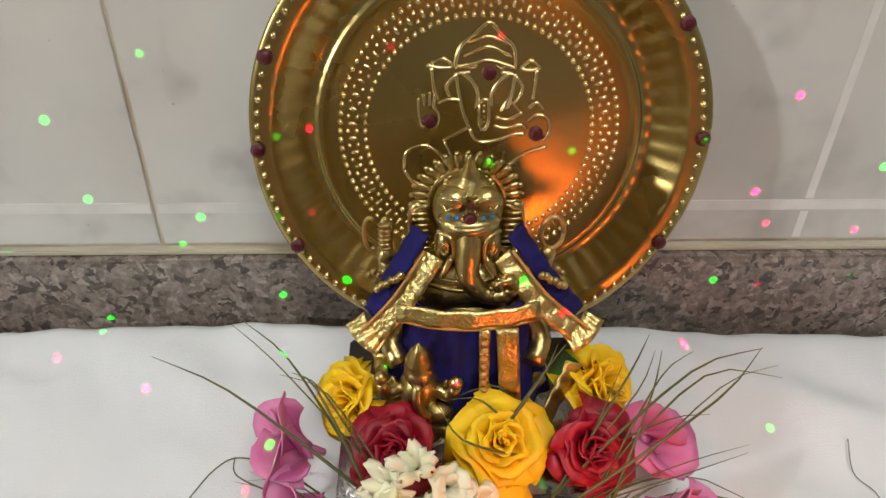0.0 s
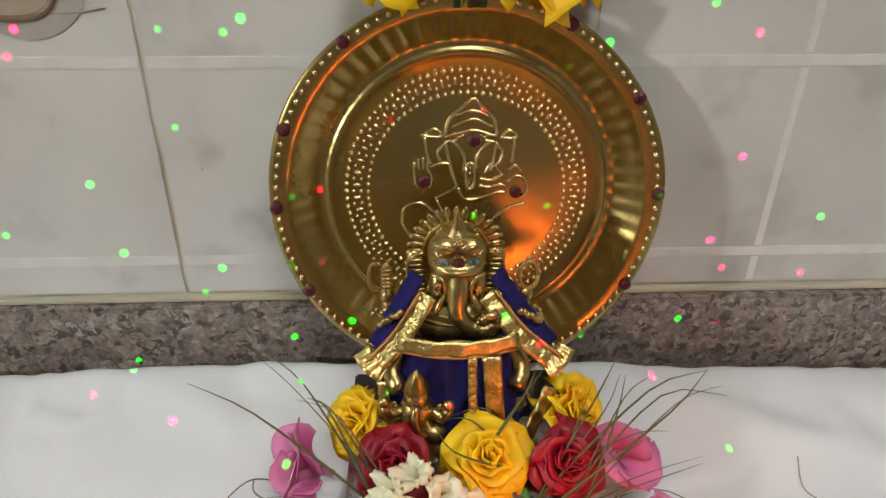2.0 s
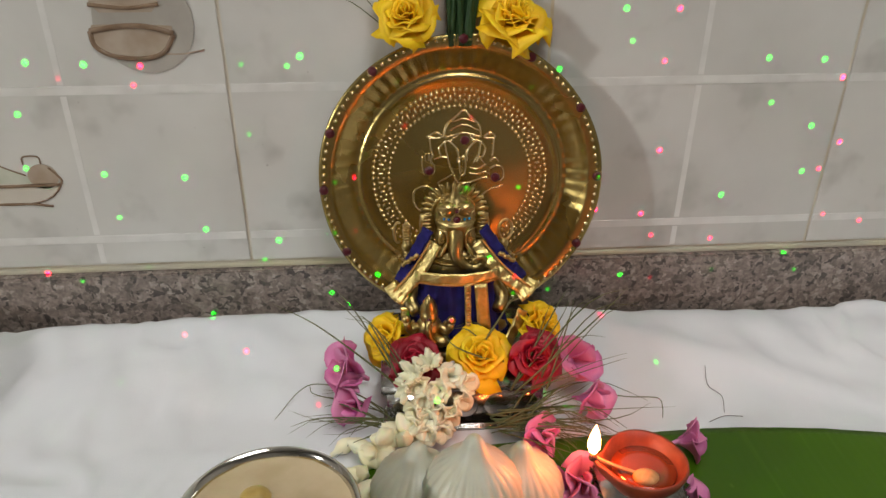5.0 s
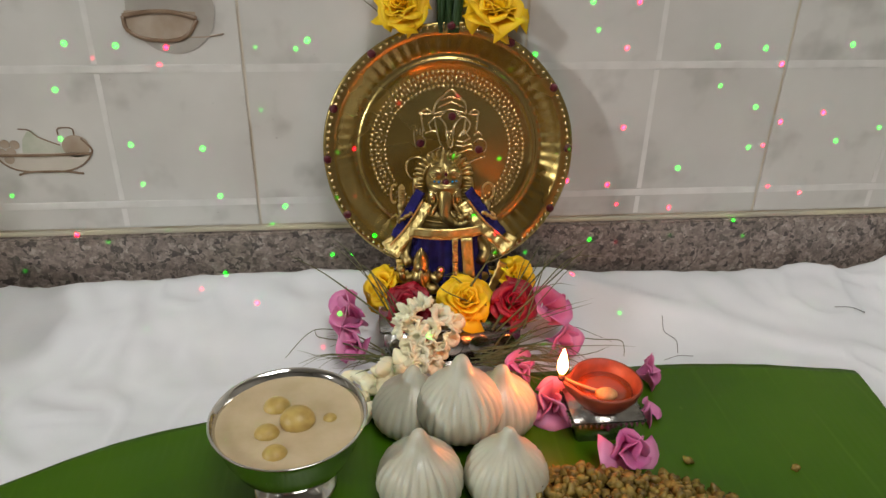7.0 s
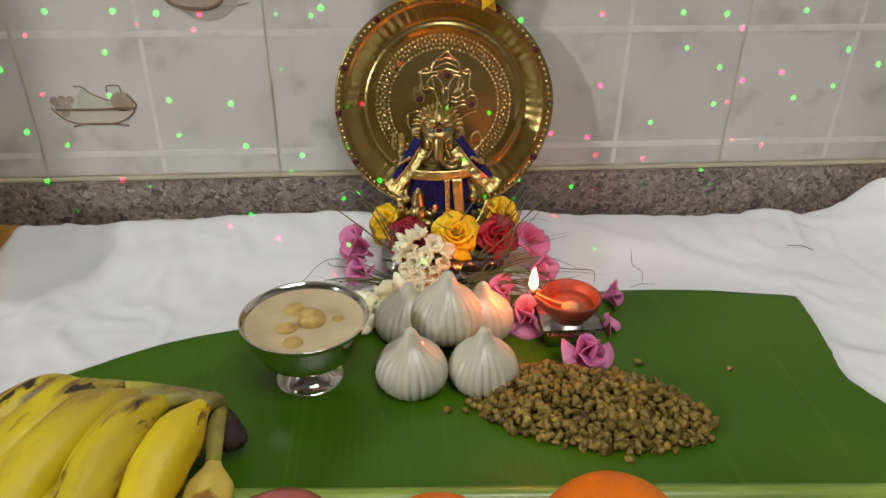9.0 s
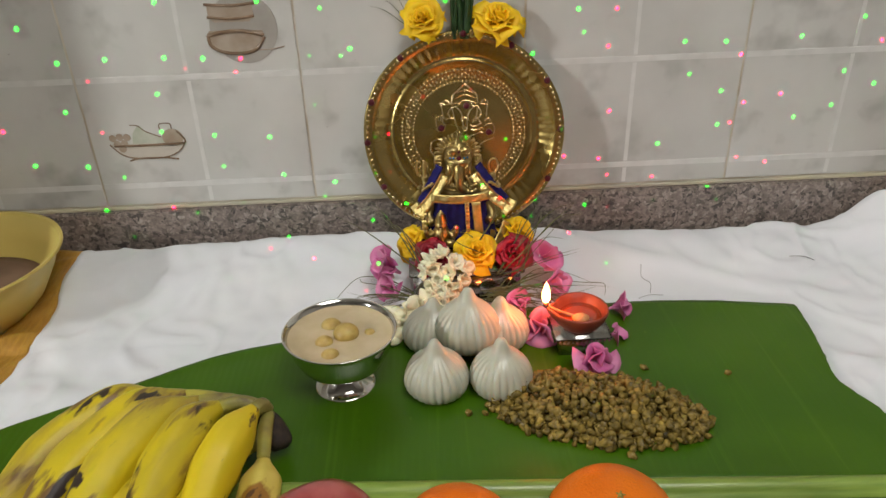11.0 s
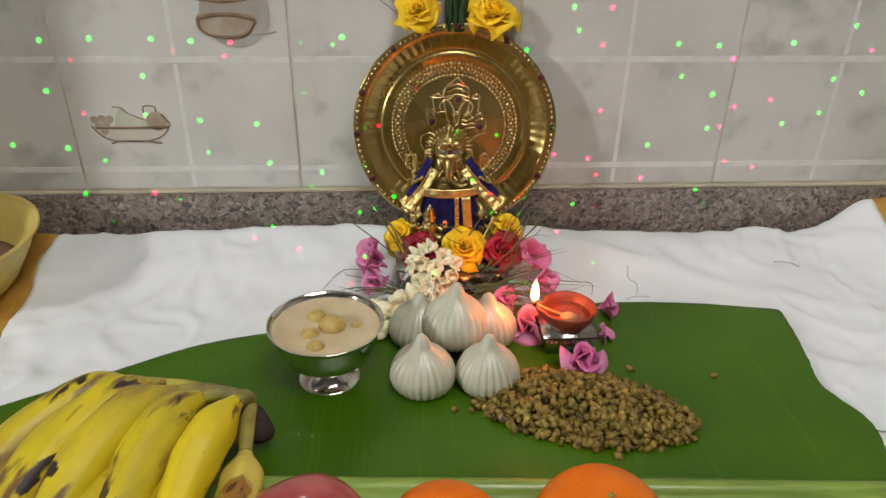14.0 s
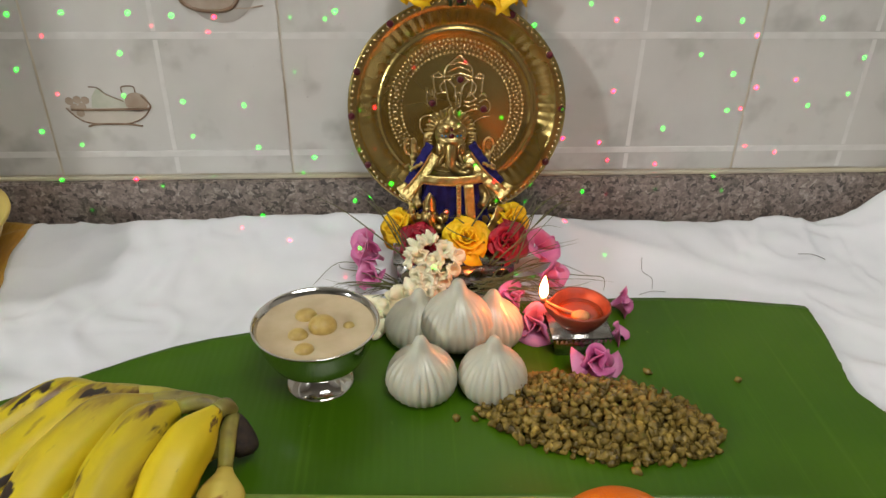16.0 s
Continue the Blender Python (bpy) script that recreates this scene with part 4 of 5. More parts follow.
# ---- the statues ----
def seated_statue():
    g = []
    # base and folded legs
    g.append(lathe([(0.0, 0.0), (0.030, 0.0), (0.031, 0.004), (0.027, 0.006), (0.0, 0.0065)], 28))
    g.append(blob(-0.017, -0.006, 0.0125, 0.016, 0.012, 0.008))
    g.append(blob(0.017, -0.006, 0.0125, 0.016, 0.012, 0.008))
    g.append(blob(0, 0, 0.028, 0.019, 0.016, 0.024, 16, 10))
    g.append(blob(0, 0.001, 0.048, 0.021, 0.011, 0.011, 16, 8))
    # head, ears, trunk
    head_from = len(g)
    g.append(blob(0, -0.002, 0.0760, 0.0122, 0.0105, 0.0130, 20, 12))
    for s in (-1, 1):
        g.append(blob(s * 0.0052, -0.0085, 0.0832, 0.0060, 0.0045, 0.0046, 14, 10))
        g.append(tube(smooth_line([(s * 0.0018, -0.0132, 0.0845), (s * 0.0055, -0.0134, 0.0862), (s * 0.0092, -0.0110, 0.0842), (s * 0.0080, -0.0128, 0.0818), (s * 0.0060, -0.0136, 0.0832)], 14), 0.0007, 6))
        # cheeks with a raised fold
        g.append(blob(s * 0.0080, -0.0095, 0.0660, 0.0036, 0.0042, 0.0075, 12, 10))
        g.append(tube(smooth_line([(s * 0.0108, -0.0110, 0.0725), (s * 0.0062, -0.0140, 0.0712), (s * 0.0052, -0.0148, 0.0650), (s * 0.0075, -0.0140, 0.0595)], 12), 0.0008, 6))
        g.append(tube(smooth_line([(s * 0.0080, -0.0135, 0.0690), (s * 0.0098, -0.0130, 0.0665), (s * 0.0082, -0.0140, 0.0645), (s * 0.0072, -0.0140, 0.0665)], 10), 0.0006, 6))
        # ears with ribs
        g.append(blob(s * 0.0158, 0.0010, 0.0670, 0.0046, 0.0024, 0.0100, 14, 10, Matrix.Rotation(s * 0.22, 3, "Y")))
        g.append(tube(smooth_line([(s * 0.0135, -0.0010, 0.0765), (s * 0.0190, -0.0010, 0.0735), (s * 0.0195, -0.0010, 0.0650), (s * 0.0160, -0.0010, 0.0575)], 14), 0.0009, 6))
        for k in range(7):
            g.append(blob(s * (0.0148 + 0.0003 * k), -0.0014, 0.0592 + 0.0024 * k, 0.0034, 0.0013, 0.0008, 8, 5))
        g.append(tube(smooth_line([(s * 0.0055, -0.0135, 0.0640), (s * 0.0080, -0.0160, 0.0600), (s * 0.0095, -0.0170, 0.0570)], 6), [0.0015, 0.0015, 0.0014, 0.0012, 0.0009, 0.0005], 6))
    g.append(moved(lathe([(0.0, 0.0785), (0.0096, 0.0780), (0.0108, 0.0760), (0.0100, 0.0730), (0.0084, 0.0690), (0.0068, 0.0645), (0.0055, 0.0595), (0.0048, 0.0555), (0.0, 0.0545)], 24), pose(0, -0.0090, 0) @ Matrix.Diagonal((1, 0.68, 1, 1))))
    trunk = smooth_line([(0, -0.0095, 0.0755), (-0.0003, -0.0145, 0.0660), (0.0, -0.0165, 0.0570), (0.0045, -0.0175, 0.0515), (0.0105, -0.0180, 0.0500), (0.0150, -0.0180, 0.0530), (0.0140, -0.0185, 0.0570), (0.0105, -0.0190, 0.0560), (0.0105, -0.0190, 0.0535)], 40)
    g.append(tube(trunk, [max(0.0020, 0.0052 - 0.0036 * (i / 39) ** 0.8) + (0.00035 * math.sin(i * 2.4) if i > 12 else 0) for i in range(40)], 14))
    # chest with necklaces
    g.append(blob(0, -0.0050, 0.0510, 0.0205, 0.0110, 0.0090, 20, 10))
    for q, z in ((0.0165, 0.0560), (0.0180, 0.0530)):
        g.append(tube([(q * math.cos(radians(200 + 10 * k)), -0.004 + 0.7 * q * math.sin(radians(200 + 10 * k)), z + 0.002 * math.cos(radians(-70 + 10 * k)) * -1) for k in range(15)], 0.0008, 6))
    for i in range(12):
        a = 2 * math.pi * i / 12
        g.append(blob(0.0122 + 0.0042 * math.cos(a), -0.0195, 0.0545 + 0.0042 * math.sin(a), 0.0009, 0.0009, 0.0009, 6, 4))
    g.append(tube(smooth_line([(-0.0112, -0.0098, 0.0768), (-0.0060, -0.0138, 0.0758), (0.0, -0.0158, 0.0754), (0.0060, -0.0138, 0.0758), (0.0112, -0.0098, 0.0768)], 16), [0.0004 + 0.0012 * math.sin(math.pi * i / 15) for i in range(16)], 8))
    # crown
    g.append(moved(lathe([(0.0080, 0.0), (0.0082, 0.0012), (0.0056, 0.0020), (0.0058, 0.0034), (0.0034, 0.0042), (0.0036, 0.0056), (0.0020, 0.0078), (0.0022, 0.0086), (0.0009, 0.0108), (0.0012, 0.0118), (0.0, 0.0128)], 24, lambda a, k: 1 + 0.05 * math.sin(12 * a)), pose(0, -0.003, 0.0845)))
    for i in range(18):
        a = 2 * math.pi * i / 18
        g.append(blob(0.0080 * math.cos(a), -0.003 + 0.0080 * math.sin(a), 0.0858, 0.0011, 0.0011, 0.0011, 6, 4))
    # ring of rays
    for i in range(25):
        a = radians(-48 + 276 * i / 24)
        rot = Matrix.Rotation(-(a - math.pi / 2), 3, "Y")
        g.append(blob(0.0162 * math.cos(a), 0.0030, 0.0755 + 0.0162 * math.sin(a), 0.0018, 0.0014, 0.0037, 8, 6, rot))
        g.append(blob(0.0196 * math.cos(a), 0.0022, 0.0755 + 0.0196 * math.sin(a), 0.0010, 0.0010, 0.0010, 6, 4))
    g.append(tube([(0.0132 * math.cos(radians(-60 + 10 * k)), 0.0030, 0.0755 + 0.0132 * math.sin(radians(-60 + 10 * k))) for k in range(31)], 0.0012, 6))
    for k in range(head_from, len(g)):
        g[k] = moved(g[k], Matrix.Translation((0, 0.0075, 0.0030)))
    # rear hands with their emblems, front arms
    for s in (-1, 1):
        g.append(tube(smooth_line([(s * 0.016, 0.003, 0.050), (s * 0.026, 0.003, 0.052), (s * 0.0285, 0.002, 0.060)], 8), [0.0042, 0.004, 0.0038, 0.0036, 0.0034, 0.003, 0.003, 0.0028], 8))
        g.append(blob(s * 0.0285, 0.001, 0.0625, 0.0032, 0.0028, 0.0034))
        for k in range(5):
            g.append(blob(s * (0.0275 + 0.0018 * k), 0.0, 0.0545 + 0.0016 * (k % 2), 0.0013, 0.0013, 0.0013, 6, 4))
        g.append(tube(smooth_line([(s * 0.018, -0.004, 0.046), (s * 0.027, -0.010, 0.034), (s * 0.024, -0.018, 0.028)], 8), 0.004, 8))
    g.append(tube([(0.0295 + 0.0040 * math.cos(radians(24 * k)), 0.001, 0.0715 + 0.0066 * math.sin(radians(24 * k))) for k in range(16)], 0.0009, 6))
    g.append(blob(-0.0285, 0.001, 0.0715, 0.0024, 0.0018, 0.0070, 10, 10))
    for k in range(6):
        g.append(blob(-0.0285, 0.0, 0.0665 + 0.0019 * k, 0.0027, 0.0019, 0.0006, 10, 4))
    g.append(tube([(-0.0335 + 0.0022 * math.cos(radians(60 + 20 * k)), 0.001, 0.0715 + 0.0066 * math.sin(radians(60 + 20 * k))) for k in range(13)], 0.0008, 6))
    gold = join(*g)
    up = Matrix.Translation((0, 0.0075, 0.0035))
    red = join(blob(0, -0.0148, 0.0790, 0.0022, 0.0012, 0.0022, 8, 6), blob(0, -0.0150, 0.0845, 0.0011, 0.0008, 0.0013, 8, 6))
    blue = join(*[blob(s * q, -0.0140 + 0.0008 * k, 0.0790, 0.0009, 0.0007, 0.0009, 6, 4) for s in (-1, 1) for k, q in enumerate((0.0045, 0.0072))])
    rim = join(*[blob(0.0028 * math.cos(k * 0.524), -0.0144, 0.0790 + 0.0028 * math.sin(k * 0.524), 0.0006, 0.0006, 0.0006, 5, 4) for k in range(12)])
    rim, red, blue = (moved(q, up) for q in (rim, red, blue))
    allg = join(gold, rim, red, blue)
    idx = [0] * (len(gold[1]) + len(rim[1])) + [1] * len(red[1]) + [2] * len(blue[1])
    return mesh_of("seated_statue", allg[0], allg[1], None, True, [M["gold"], M["gem"], M["gem_blue"]], idx)


STATUE = (-0.0130, -0.0760, 0.0354)
tagged(piece("seated_statue", seated_statue(), None, pose(*STATUE)), "small gilt seated statue with rayed halo and blue dress", "statue")

dress = tagged(empty("velvet_dress", pose(*STATUE)), "royal blue velvet dress with gold ribbon borders draped on the statue", "dress")


def skirt(u, v):
    a = radians(200 + 140 * u)
    r = 0.0250 + 0.0090 * (1 - v) ** 1.4 + 0.0009 * math.sin(u * 34) * (1 - v) + 0.0006 * math.sin(u * 61)
    return (r * 1.05 * math.cos(a), 0.001 + r * 0.78 * math.sin(a), 0.0065 + 0.0450 * v)


part("skirt", shell(skirt, 60, 12, 0.001), M["velvet"], dress, "gathered royal blue velvet")


def ribbon(pts, wide, normal=(0, -1, 0.3), thick=0.0008, n=14):
    line = smooth_line(pts, n)
    nv = Vector(normal).normalized()

    def fn(u, v):
        k = int(round(u * (n - 1)))
        t = (line[min(k + 1, n - 1)] - line[max(k - 1, 0)]).normalized()
        s = t.cross(nv).normalized()
        return tuple(line[k] + s * wide * (v - 0.5) + nv * 0.0006 * math.sin(k * 1.9 + v * 2))

    return shell(fn, n, 5, thick)


part("waistband", ribbon([(-0.0245, -0.0190, 0.0535), (-0.012, -0.0220, 0.0530), (0.0, -0.0230, 0.0528), (0.012, -0.0220, 0.0530), (0.0240, -0.0190, 0.0537)], 0.0062, (0, -1, 0.25)), M["zari"], dress, "gold brocade waist ribbon")
part("waist_cord", tube(smooth_line([(-0.0245, -0.0196, 0.0503), (-0.012, -0.0230, 0.0497), (0.0, -0.0240, 0.0494), (0.012, -0.0230, 0.0497), (0.0240, -0.0196, 0.0505)], 18), 0.0007, 6), M["orange_trim"], dress, "orange cord edging")
for s in (-1, 1):
    top, end = (s * 0.0145, -0.0030, 0.0700), (s * 0.0365 if s < 0 else 0.0425, -0.0100, 0.0385)
    mid = (s * 0.0260 if s < 0 else 0.0280, -0.0085, 0.0545)
    part("sleeve", ribbon([(top[0] + s * 0.001, 0.0000, 0.0735), (mid[0] - s * 0.0005, -0.0050, 0.0570), (end[0] - s * 0.0030, -0.0085, 0.0435)], 0.0070, (s * 0.5, -0.7, 0.45), 0.0016, 20), M["velvet"], dress, "royal blue velvet sleeve flap")
    part("sleeve_border", ribbon([(top[0] - s * 0.003, -0.0050, 0.0665), (mid[0] - s * 0.004, -0.0120, 0.0515), (end[0] - s * 0.003, -0.0150, 0.0385)], 0.0072, (s * 0.25, -0.85, 0.5), 0.0010, 20), M["zari"], dress, "wide gold brocade border")
    part("armlet", join(*[blob(mid[0] + s * 0.0012 + 0.0016 * (k - 2.5), -0.0105, 0.0590 - s * 0.0010 * (k - 2.5) + 0.0006 * (k % 2), 0.0015, 0.0014, 0.0015, 8, 5) for k in range(6)]), M["gold"], dress, "beaded gilt armlet")
    part("cord", tube(smooth_line([(top[0] + s * 0.0005, -0.0062, 0.0690), (mid[0] - s * 0.0005, -0.0122, 0.0545), (end[0] + s * 0.0008, -0.0152, 0.0412)], 14), 0.0006, 6), M["orange_trim"], dress, "thin orange cord")
    part("border_end", ribbon([(end[0] + s * 0.003, -0.0110, 0.0435), (end[0] - s * 0.001, -0.0155, 0.0395), (end[0] - s * 0.0065, -0.0170, 0.0355)], 0.0075, (s * 0.1, -0.6, 0.8), 0.0010), M["zari"], dress, "folded gold ribbon end")
part("front_ribbon", ribbon([(0.0125, -0.0240, 0.0500), (0.0145, -0.0265, 0.0270), (0.0165, -0.0300, 0.0060)], 0.0075, (-0.12, -1, 0.28)), M["zari"], dress, "gold brocade ribbon down the front")
part("bead_tape", ribbon([(0.0048, -0.0248, 0.0500), (0.0054, -0.0268, 0.0280), (0.0060, -0.0288, 0.0070)], 0.0036, (0.1, -1, 0.1), 0.0006), M["zari"], dress, "narrow gold tape")
for i in range(13):
    part("bead", blob(0.0048 + 0.0012 * i / 12, -0.0264 - 0.0035 * i / 12, 0.0490 - 0.0034 * i, 0.0014, 0.0010, 0.0012, 6, 4), M["orange_trim"], dress, "tiny orange bead")
part("tail_ribbon", ribbon([(0.0390, -0.0170, 0.0270), (0.0345, -0.0215, 0.0180), (0.0260, -0.0290, 0.0060)], 0.0065, (0.3, -0.9, 0.3)), M["zari"], dress, "shiny loose gold ribbon end")
part("tail_ribbon", ribbon([(-0.0310, -0.0140, 0.0300), (-0.0300, -0.0165, 0.0180), (-0.0270, -0.0190, 0.0070)], 0.0050, (-0.3, -0.9, 0.2)), M["zari"], dress, "loose gold ribbon end")


def small_statue():
    g = [lathe([(0.0, 0.0), (0.0095, 0.0), (0.0100, 0.0025), (0.0050, 0.0040), (0.0048, 0.0090), (0.0080, 0.0105), (0.0, 0.0115)], 16)]
    g.append(blob(0, 0, 0.0185, 0.0075, 0.0065, 0.0085, 12, 8))
    g.append(blob(0.0, -0.0015, 0.0270, 0.0052, 0.0048, 0.0050, 12, 8))
    g.append(moved(lathe([(0.0052, 0.0), (0.0046, 0.0022), (0.0048, 0.0028), (0.0034, 0.0050), (0.0036, 0.0056), (0.0016, 0.0084), (0.0, 0.0102)], 12), pose(0, -0.001, 0.0295)))
    for s in (-1, 1):
        g.append(tube(smooth_line([(s * 0.005, -0.001, 0.0205), (s * 0.0105, -0.003, 0.0190), (s * 0.0125, -0.004, 0.0245)], 7), [0.0026, 0.0026, 0.0025, 0.0024, 0.0023, 0.0022, 0.002], 7))
        g.append(blob(s * 0.0125, -0.004, 0.0260, 0.0026, 0.0022, 0.0026, 8, 6))
        g.append(blob(s * 0.0065, -0.004, 0.0130, 0.0058, 0.0044, 0.0036, 10, 6))
        g.append(blob(s * 0.0090, 0.0, 0.0150, 0.0022, 0.0020, 0.0085, 8, 6))
    g.append(tube(smooth_line([(0, -0.006, 0.0265), (0, -0.0085, 0.0220), (0.002, -0.0088, 0.0165), (0.0045, -0.0085, 0.0150)], 9), [0.002, 0.002, 0.0019, 0.0018, 0.0017, 0.0016, 0.0014, 0.0012, 0.001], 7))
    gold = join(*g)
    red = blob(0, -0.0062, 0.0265, 0.0016, 0.0010, 0.0016, 8, 6)
    allg = join(gold, red)
    return mesh_of("small_statue", allg[0], allg[1], None, True, [M["gold"], M["gem"]], [0] * len(gold[1]) + [1] * len(red[1]))


tagged(piece("small_statue", small_statue(), None, pose(-0.0300, -0.0985, 0.0354, 0, 0, -6) @ Matrix.Diagonal((1.05, 1.1, 1.1, 1))), "tiny gilt metal figurine with a red stone, before the dressed statue", "statue")


# ---- banana leaf ----
BACK = [(-0.348, -0.262), (-0.307, -0.240), (-0.265, -0.218), (-0.218, -0.194), (-0.161, -0.175), (-0.08, -0.158), (0.02, -0.146), (0.125, -0.140), (0.190, -0.145), (0.255, -0.1535), (0.2635, -0.158)]


def rib_y(x):
    return -0.3420 - 0.050 * (x - 0.03)


EDGE = [(-0.352, 0.232), (-0.342, 0.2395), (-0.322, 0.252), (-0.307, 0.257), (-0.294, 0.2595), (-0.281, 0.257), (-0.270, 0.2515), (-0.255, 0.2455), (-0.244, 0.2455), (-0.230, 0.2485), (-0.211, 0.2525), (-0.189, 0.256), (-0.169, 0.2585), (-0.155, 0.2600)]


def leaf_tear(y):
    """The ragged cut end of the leaf."""
    return float(np.interp(y, [p[0] for p in EDGE], [p[1] for p in EDGE])) + 0.0009 * noise.noise((0, y * 260, 1)) + 0.0006 * noise.noise((0, y * 900, 4))


back_line = smooth_line([(x, y, 0) for x, y in BACK], 121)


def leaf_half(u, v):
    p = back_line[int(round(u * 120))]
    x, y = p.x, p.y + (rib_y(p.x) + 0.009 - p.y) * v
    if p.x > 0.15:
        x = 0.15 + (p.x - 0.15) / 0.1135 * (leaf_tear(y) - 0.15)
    z = 0.0040 + 0.0006 * noise.noise((x * 20, y * 30, 0.3)) + 0.0001 * math.sin(x * 260)
    z += 0.0045 * math.exp(-(v / 0.05) ** 2) * max(0.0, 0.25 + noise.noise((x * 9, 1.7, 0)))
    z += 0.0012 * max(0, (v - 0.9) / 0.1) ** 2
    return (x, y, z)


def leaf_front(u, v):
    x = -0.33 + 0.556 * u
    y = rib_y(x) - 0.009 - 0.13 * v * (1 - 0.4 * (2 * u - 1) ** 2)
    z = 0.0074 - 0.0030 * min(1, v / 0.12) + 0.0005 * noise.noise((x * 20, y * 30, 5)) + 0.00012 * math.sin(x * 260)
    return (x, y, z)


leaf = tagged(empty("banana_leaf", pose(0, 0, 0)), "large glossy green banana leaf spread on the white cloth", "leaf")
part("blade", shell(leaf_half, 121, 40, 0.0009), M["leaf"], leaf)
part("blade", shell(leaf_front, 90, 16, 0.0009), M["leaf"], leaf)
part("midrib", tube([(-0.335 + 0.568 * i / 40, rib_y(-0.335 + 0.568 * i / 40), 0.0040) for i in range(41)], [0.0105 - 0.002 * i / 40 for i in range(41)], 14, lambda a: 0.42 + 0.58 * abs(math.cos(a))), M["midrib"], leaf, "pale green grooved midrib")


rd = random.Random(12)
for k in range(16):
    x, y = (rd.uniform(-0.14, -0.09), rd.uniform(-0.29, -0.255)) if k < 9 else (rd.uniform(-0.09, 0.02), rd.uniform(-0.33, -0.322))
    rr = rd.uniform(0.0006, 0.0013)
    tagged(part("water_drop", blob(0, 0, 0, rr * 1.2, rr, rr * 0.6, 10, 6), M["water"], m=pose(x, y, 0.0045)), "tiny clear water drop on the banana leaf", "water drop", "water drops")


# ---- footed steel cup ----
cup = tagged(empty("dessert_cup", pose(-0.1070, -0.2275, 0.0036) @ Matrix.Diagonal((0.985, 0.97, 0.93, 1))), "small footed stainless steel cup full of milky pudding with dumplings", "cup")
part("bowl", lathe([(0.0, 0.0140), (0.012, 0.0145), (0.023, 0.0185), (0.0305, 0.0255), (0.0352, 0.0360), (0.0378, 0.0470), (0.0392, 0.0508), (0.0404, 0.0516), (0.0409, 0.0522), (0.0404, 0.0528), (0.0394, 0.0524), (0.0378, 0.0500), (0.0360, 0.0450), (0.0335, 0.0350), (0.0285, 0.0265), (0.021, 0.0200), (0.0, 0.0160)][::-1], 64), M["steel"], cup)
part("foot", lathe([(0.0, 0.0150), (0.0105, 0.0146), (0.0112, 0.0128), (0.0132, 0.0098), (0.0165, 0.0058), (0.0195, 0.0030), (0.0212, 0.0022), (0.0222, 0.0016), (0.0224, 0.0006), (0.0216, 0.0), (0.0185, 0.0025), (0.0, 0.0095)][::-1], 48), M["steel"], cup, "flared shiny foot")
part("pudding", grid(lambda u, v: ((0.0376 * v) * math.cos(2 * math.pi * u), (0.0376 * v) * math.sin(2 * math.pi * u), 0.0479 + 0.0012 * max(0, v - 0.9) * 10 * 0.6 + 0.0005 * noise.noise((v * 3 * math.cos(2 * math.pi * u), v * 3 * math.sin(2 * math.pi * u), 3))), 64, 20, True), M["payasam"], cup, "beige milky pudding")
for bx, by, bz, br in ((0.0045, -0.0010, 0.0492, 0.0092), (-0.0075, 0.0125, 0.0468, 0.0074), (-0.0105, -0.0085, 0.0468, 0.0066), (-0.0050, -0.0235, 0.0462, 0.0066), (0.0210, 0.0010, 0.0468, 0.0040)):
    part("dumpling", blob(bx, by, bz, br, br * 0.94, br * 0.85, 20, 14), M["dumpling"], cup, "round yellow dumpling")


# ---- rice dumplings ----
PLEATS = 25


def modak_geo(h, r, seed):
    prof = [(0.0, 0.0), (0.52, 0.0), (0.74, 0.035), (0.90, 0.11), (0.985, 0.21), (1.0, 0.31), (0.955, 0.42), (0.85, 0.53), (0.68, 0.63), (0.49, 0.71), (0.345, 0.775), (0.26, 0.835), (0.205, 0.90), (0.15, 0.955), (0.085, 0.99), (0.0, 1.0)]
    rnd = random.Random(seed)
    ph, lean, la = rnd.uniform(0, 6), rnd.uniform(0.0, 0.0025), rnd.uniform(0, 6)
    vs, fs = [], []
    n, m = PLEATS * 6, len(prof)
    for i in range(n):
        a = 2 * math.pi * i / n
        for k, (q, z) in enumerate(prof):
            fl = abs(math.sin(PLEATS * a / 2 + ph + 0.4 * noise.noise((math.cos(a), math.sin(a), seed)))) ** 0.5
            amp = 0.095 * max(0, min(1, (0.80 - z) / 0.38)) * min(1, (z + 0.02) / 0.12)
            rr = q * r * (1 - amp * (1 - fl)) * (1 + 0.03 * noise.noise((2 * math.cos(a), 2 * math.sin(a), seed + 9)))
            vs.append((rr * math.cos(a) + lean * z * z * math.cos(la), rr * math.sin(a) + lean * z * z * math.sin(la), z * h))
    for i in range(n):
        for k in range(m - 1):
            a, b = i * m + k, ((i + 1) % n) * m + k
            fs.append((a, b, b + 1, a + 1))
    return vs, fs


for k, (mx, my, mz, h, r, text) in enumerate(((-0.0405, -0.2400, 0.0032, 0.0445, 0.0234, "pleated white steamed rice dumpling on the banana leaf"), (0.0050, -0.2415, 0.0032, 0.0450, 0.0226, "pleated white steamed rice dumpling on the banana leaf"),
                                               (-0.0425, -0.1850, 0.0042, 0.0430, 0.0232, "pleated white steamed rice dumpling behind the front ones"), (0.0095, -0.1880, 0.0042, 0.0445, 0.0236, "pleated white steamed rice dumpling lit orange by the flame"),
                                               (-0.0155, -0.2010, 0.0150, 0.0500, 0.0246, "pleated white steamed rice dumpling heaped on the others"))):
    tagged(part("rice_dumpling", modak_geo(h, r, k + 3), M["modak"], m=pose(mx, my, mz, 0, 0, 40 * k)), text, "dumpling", "steamed rice dumplings")


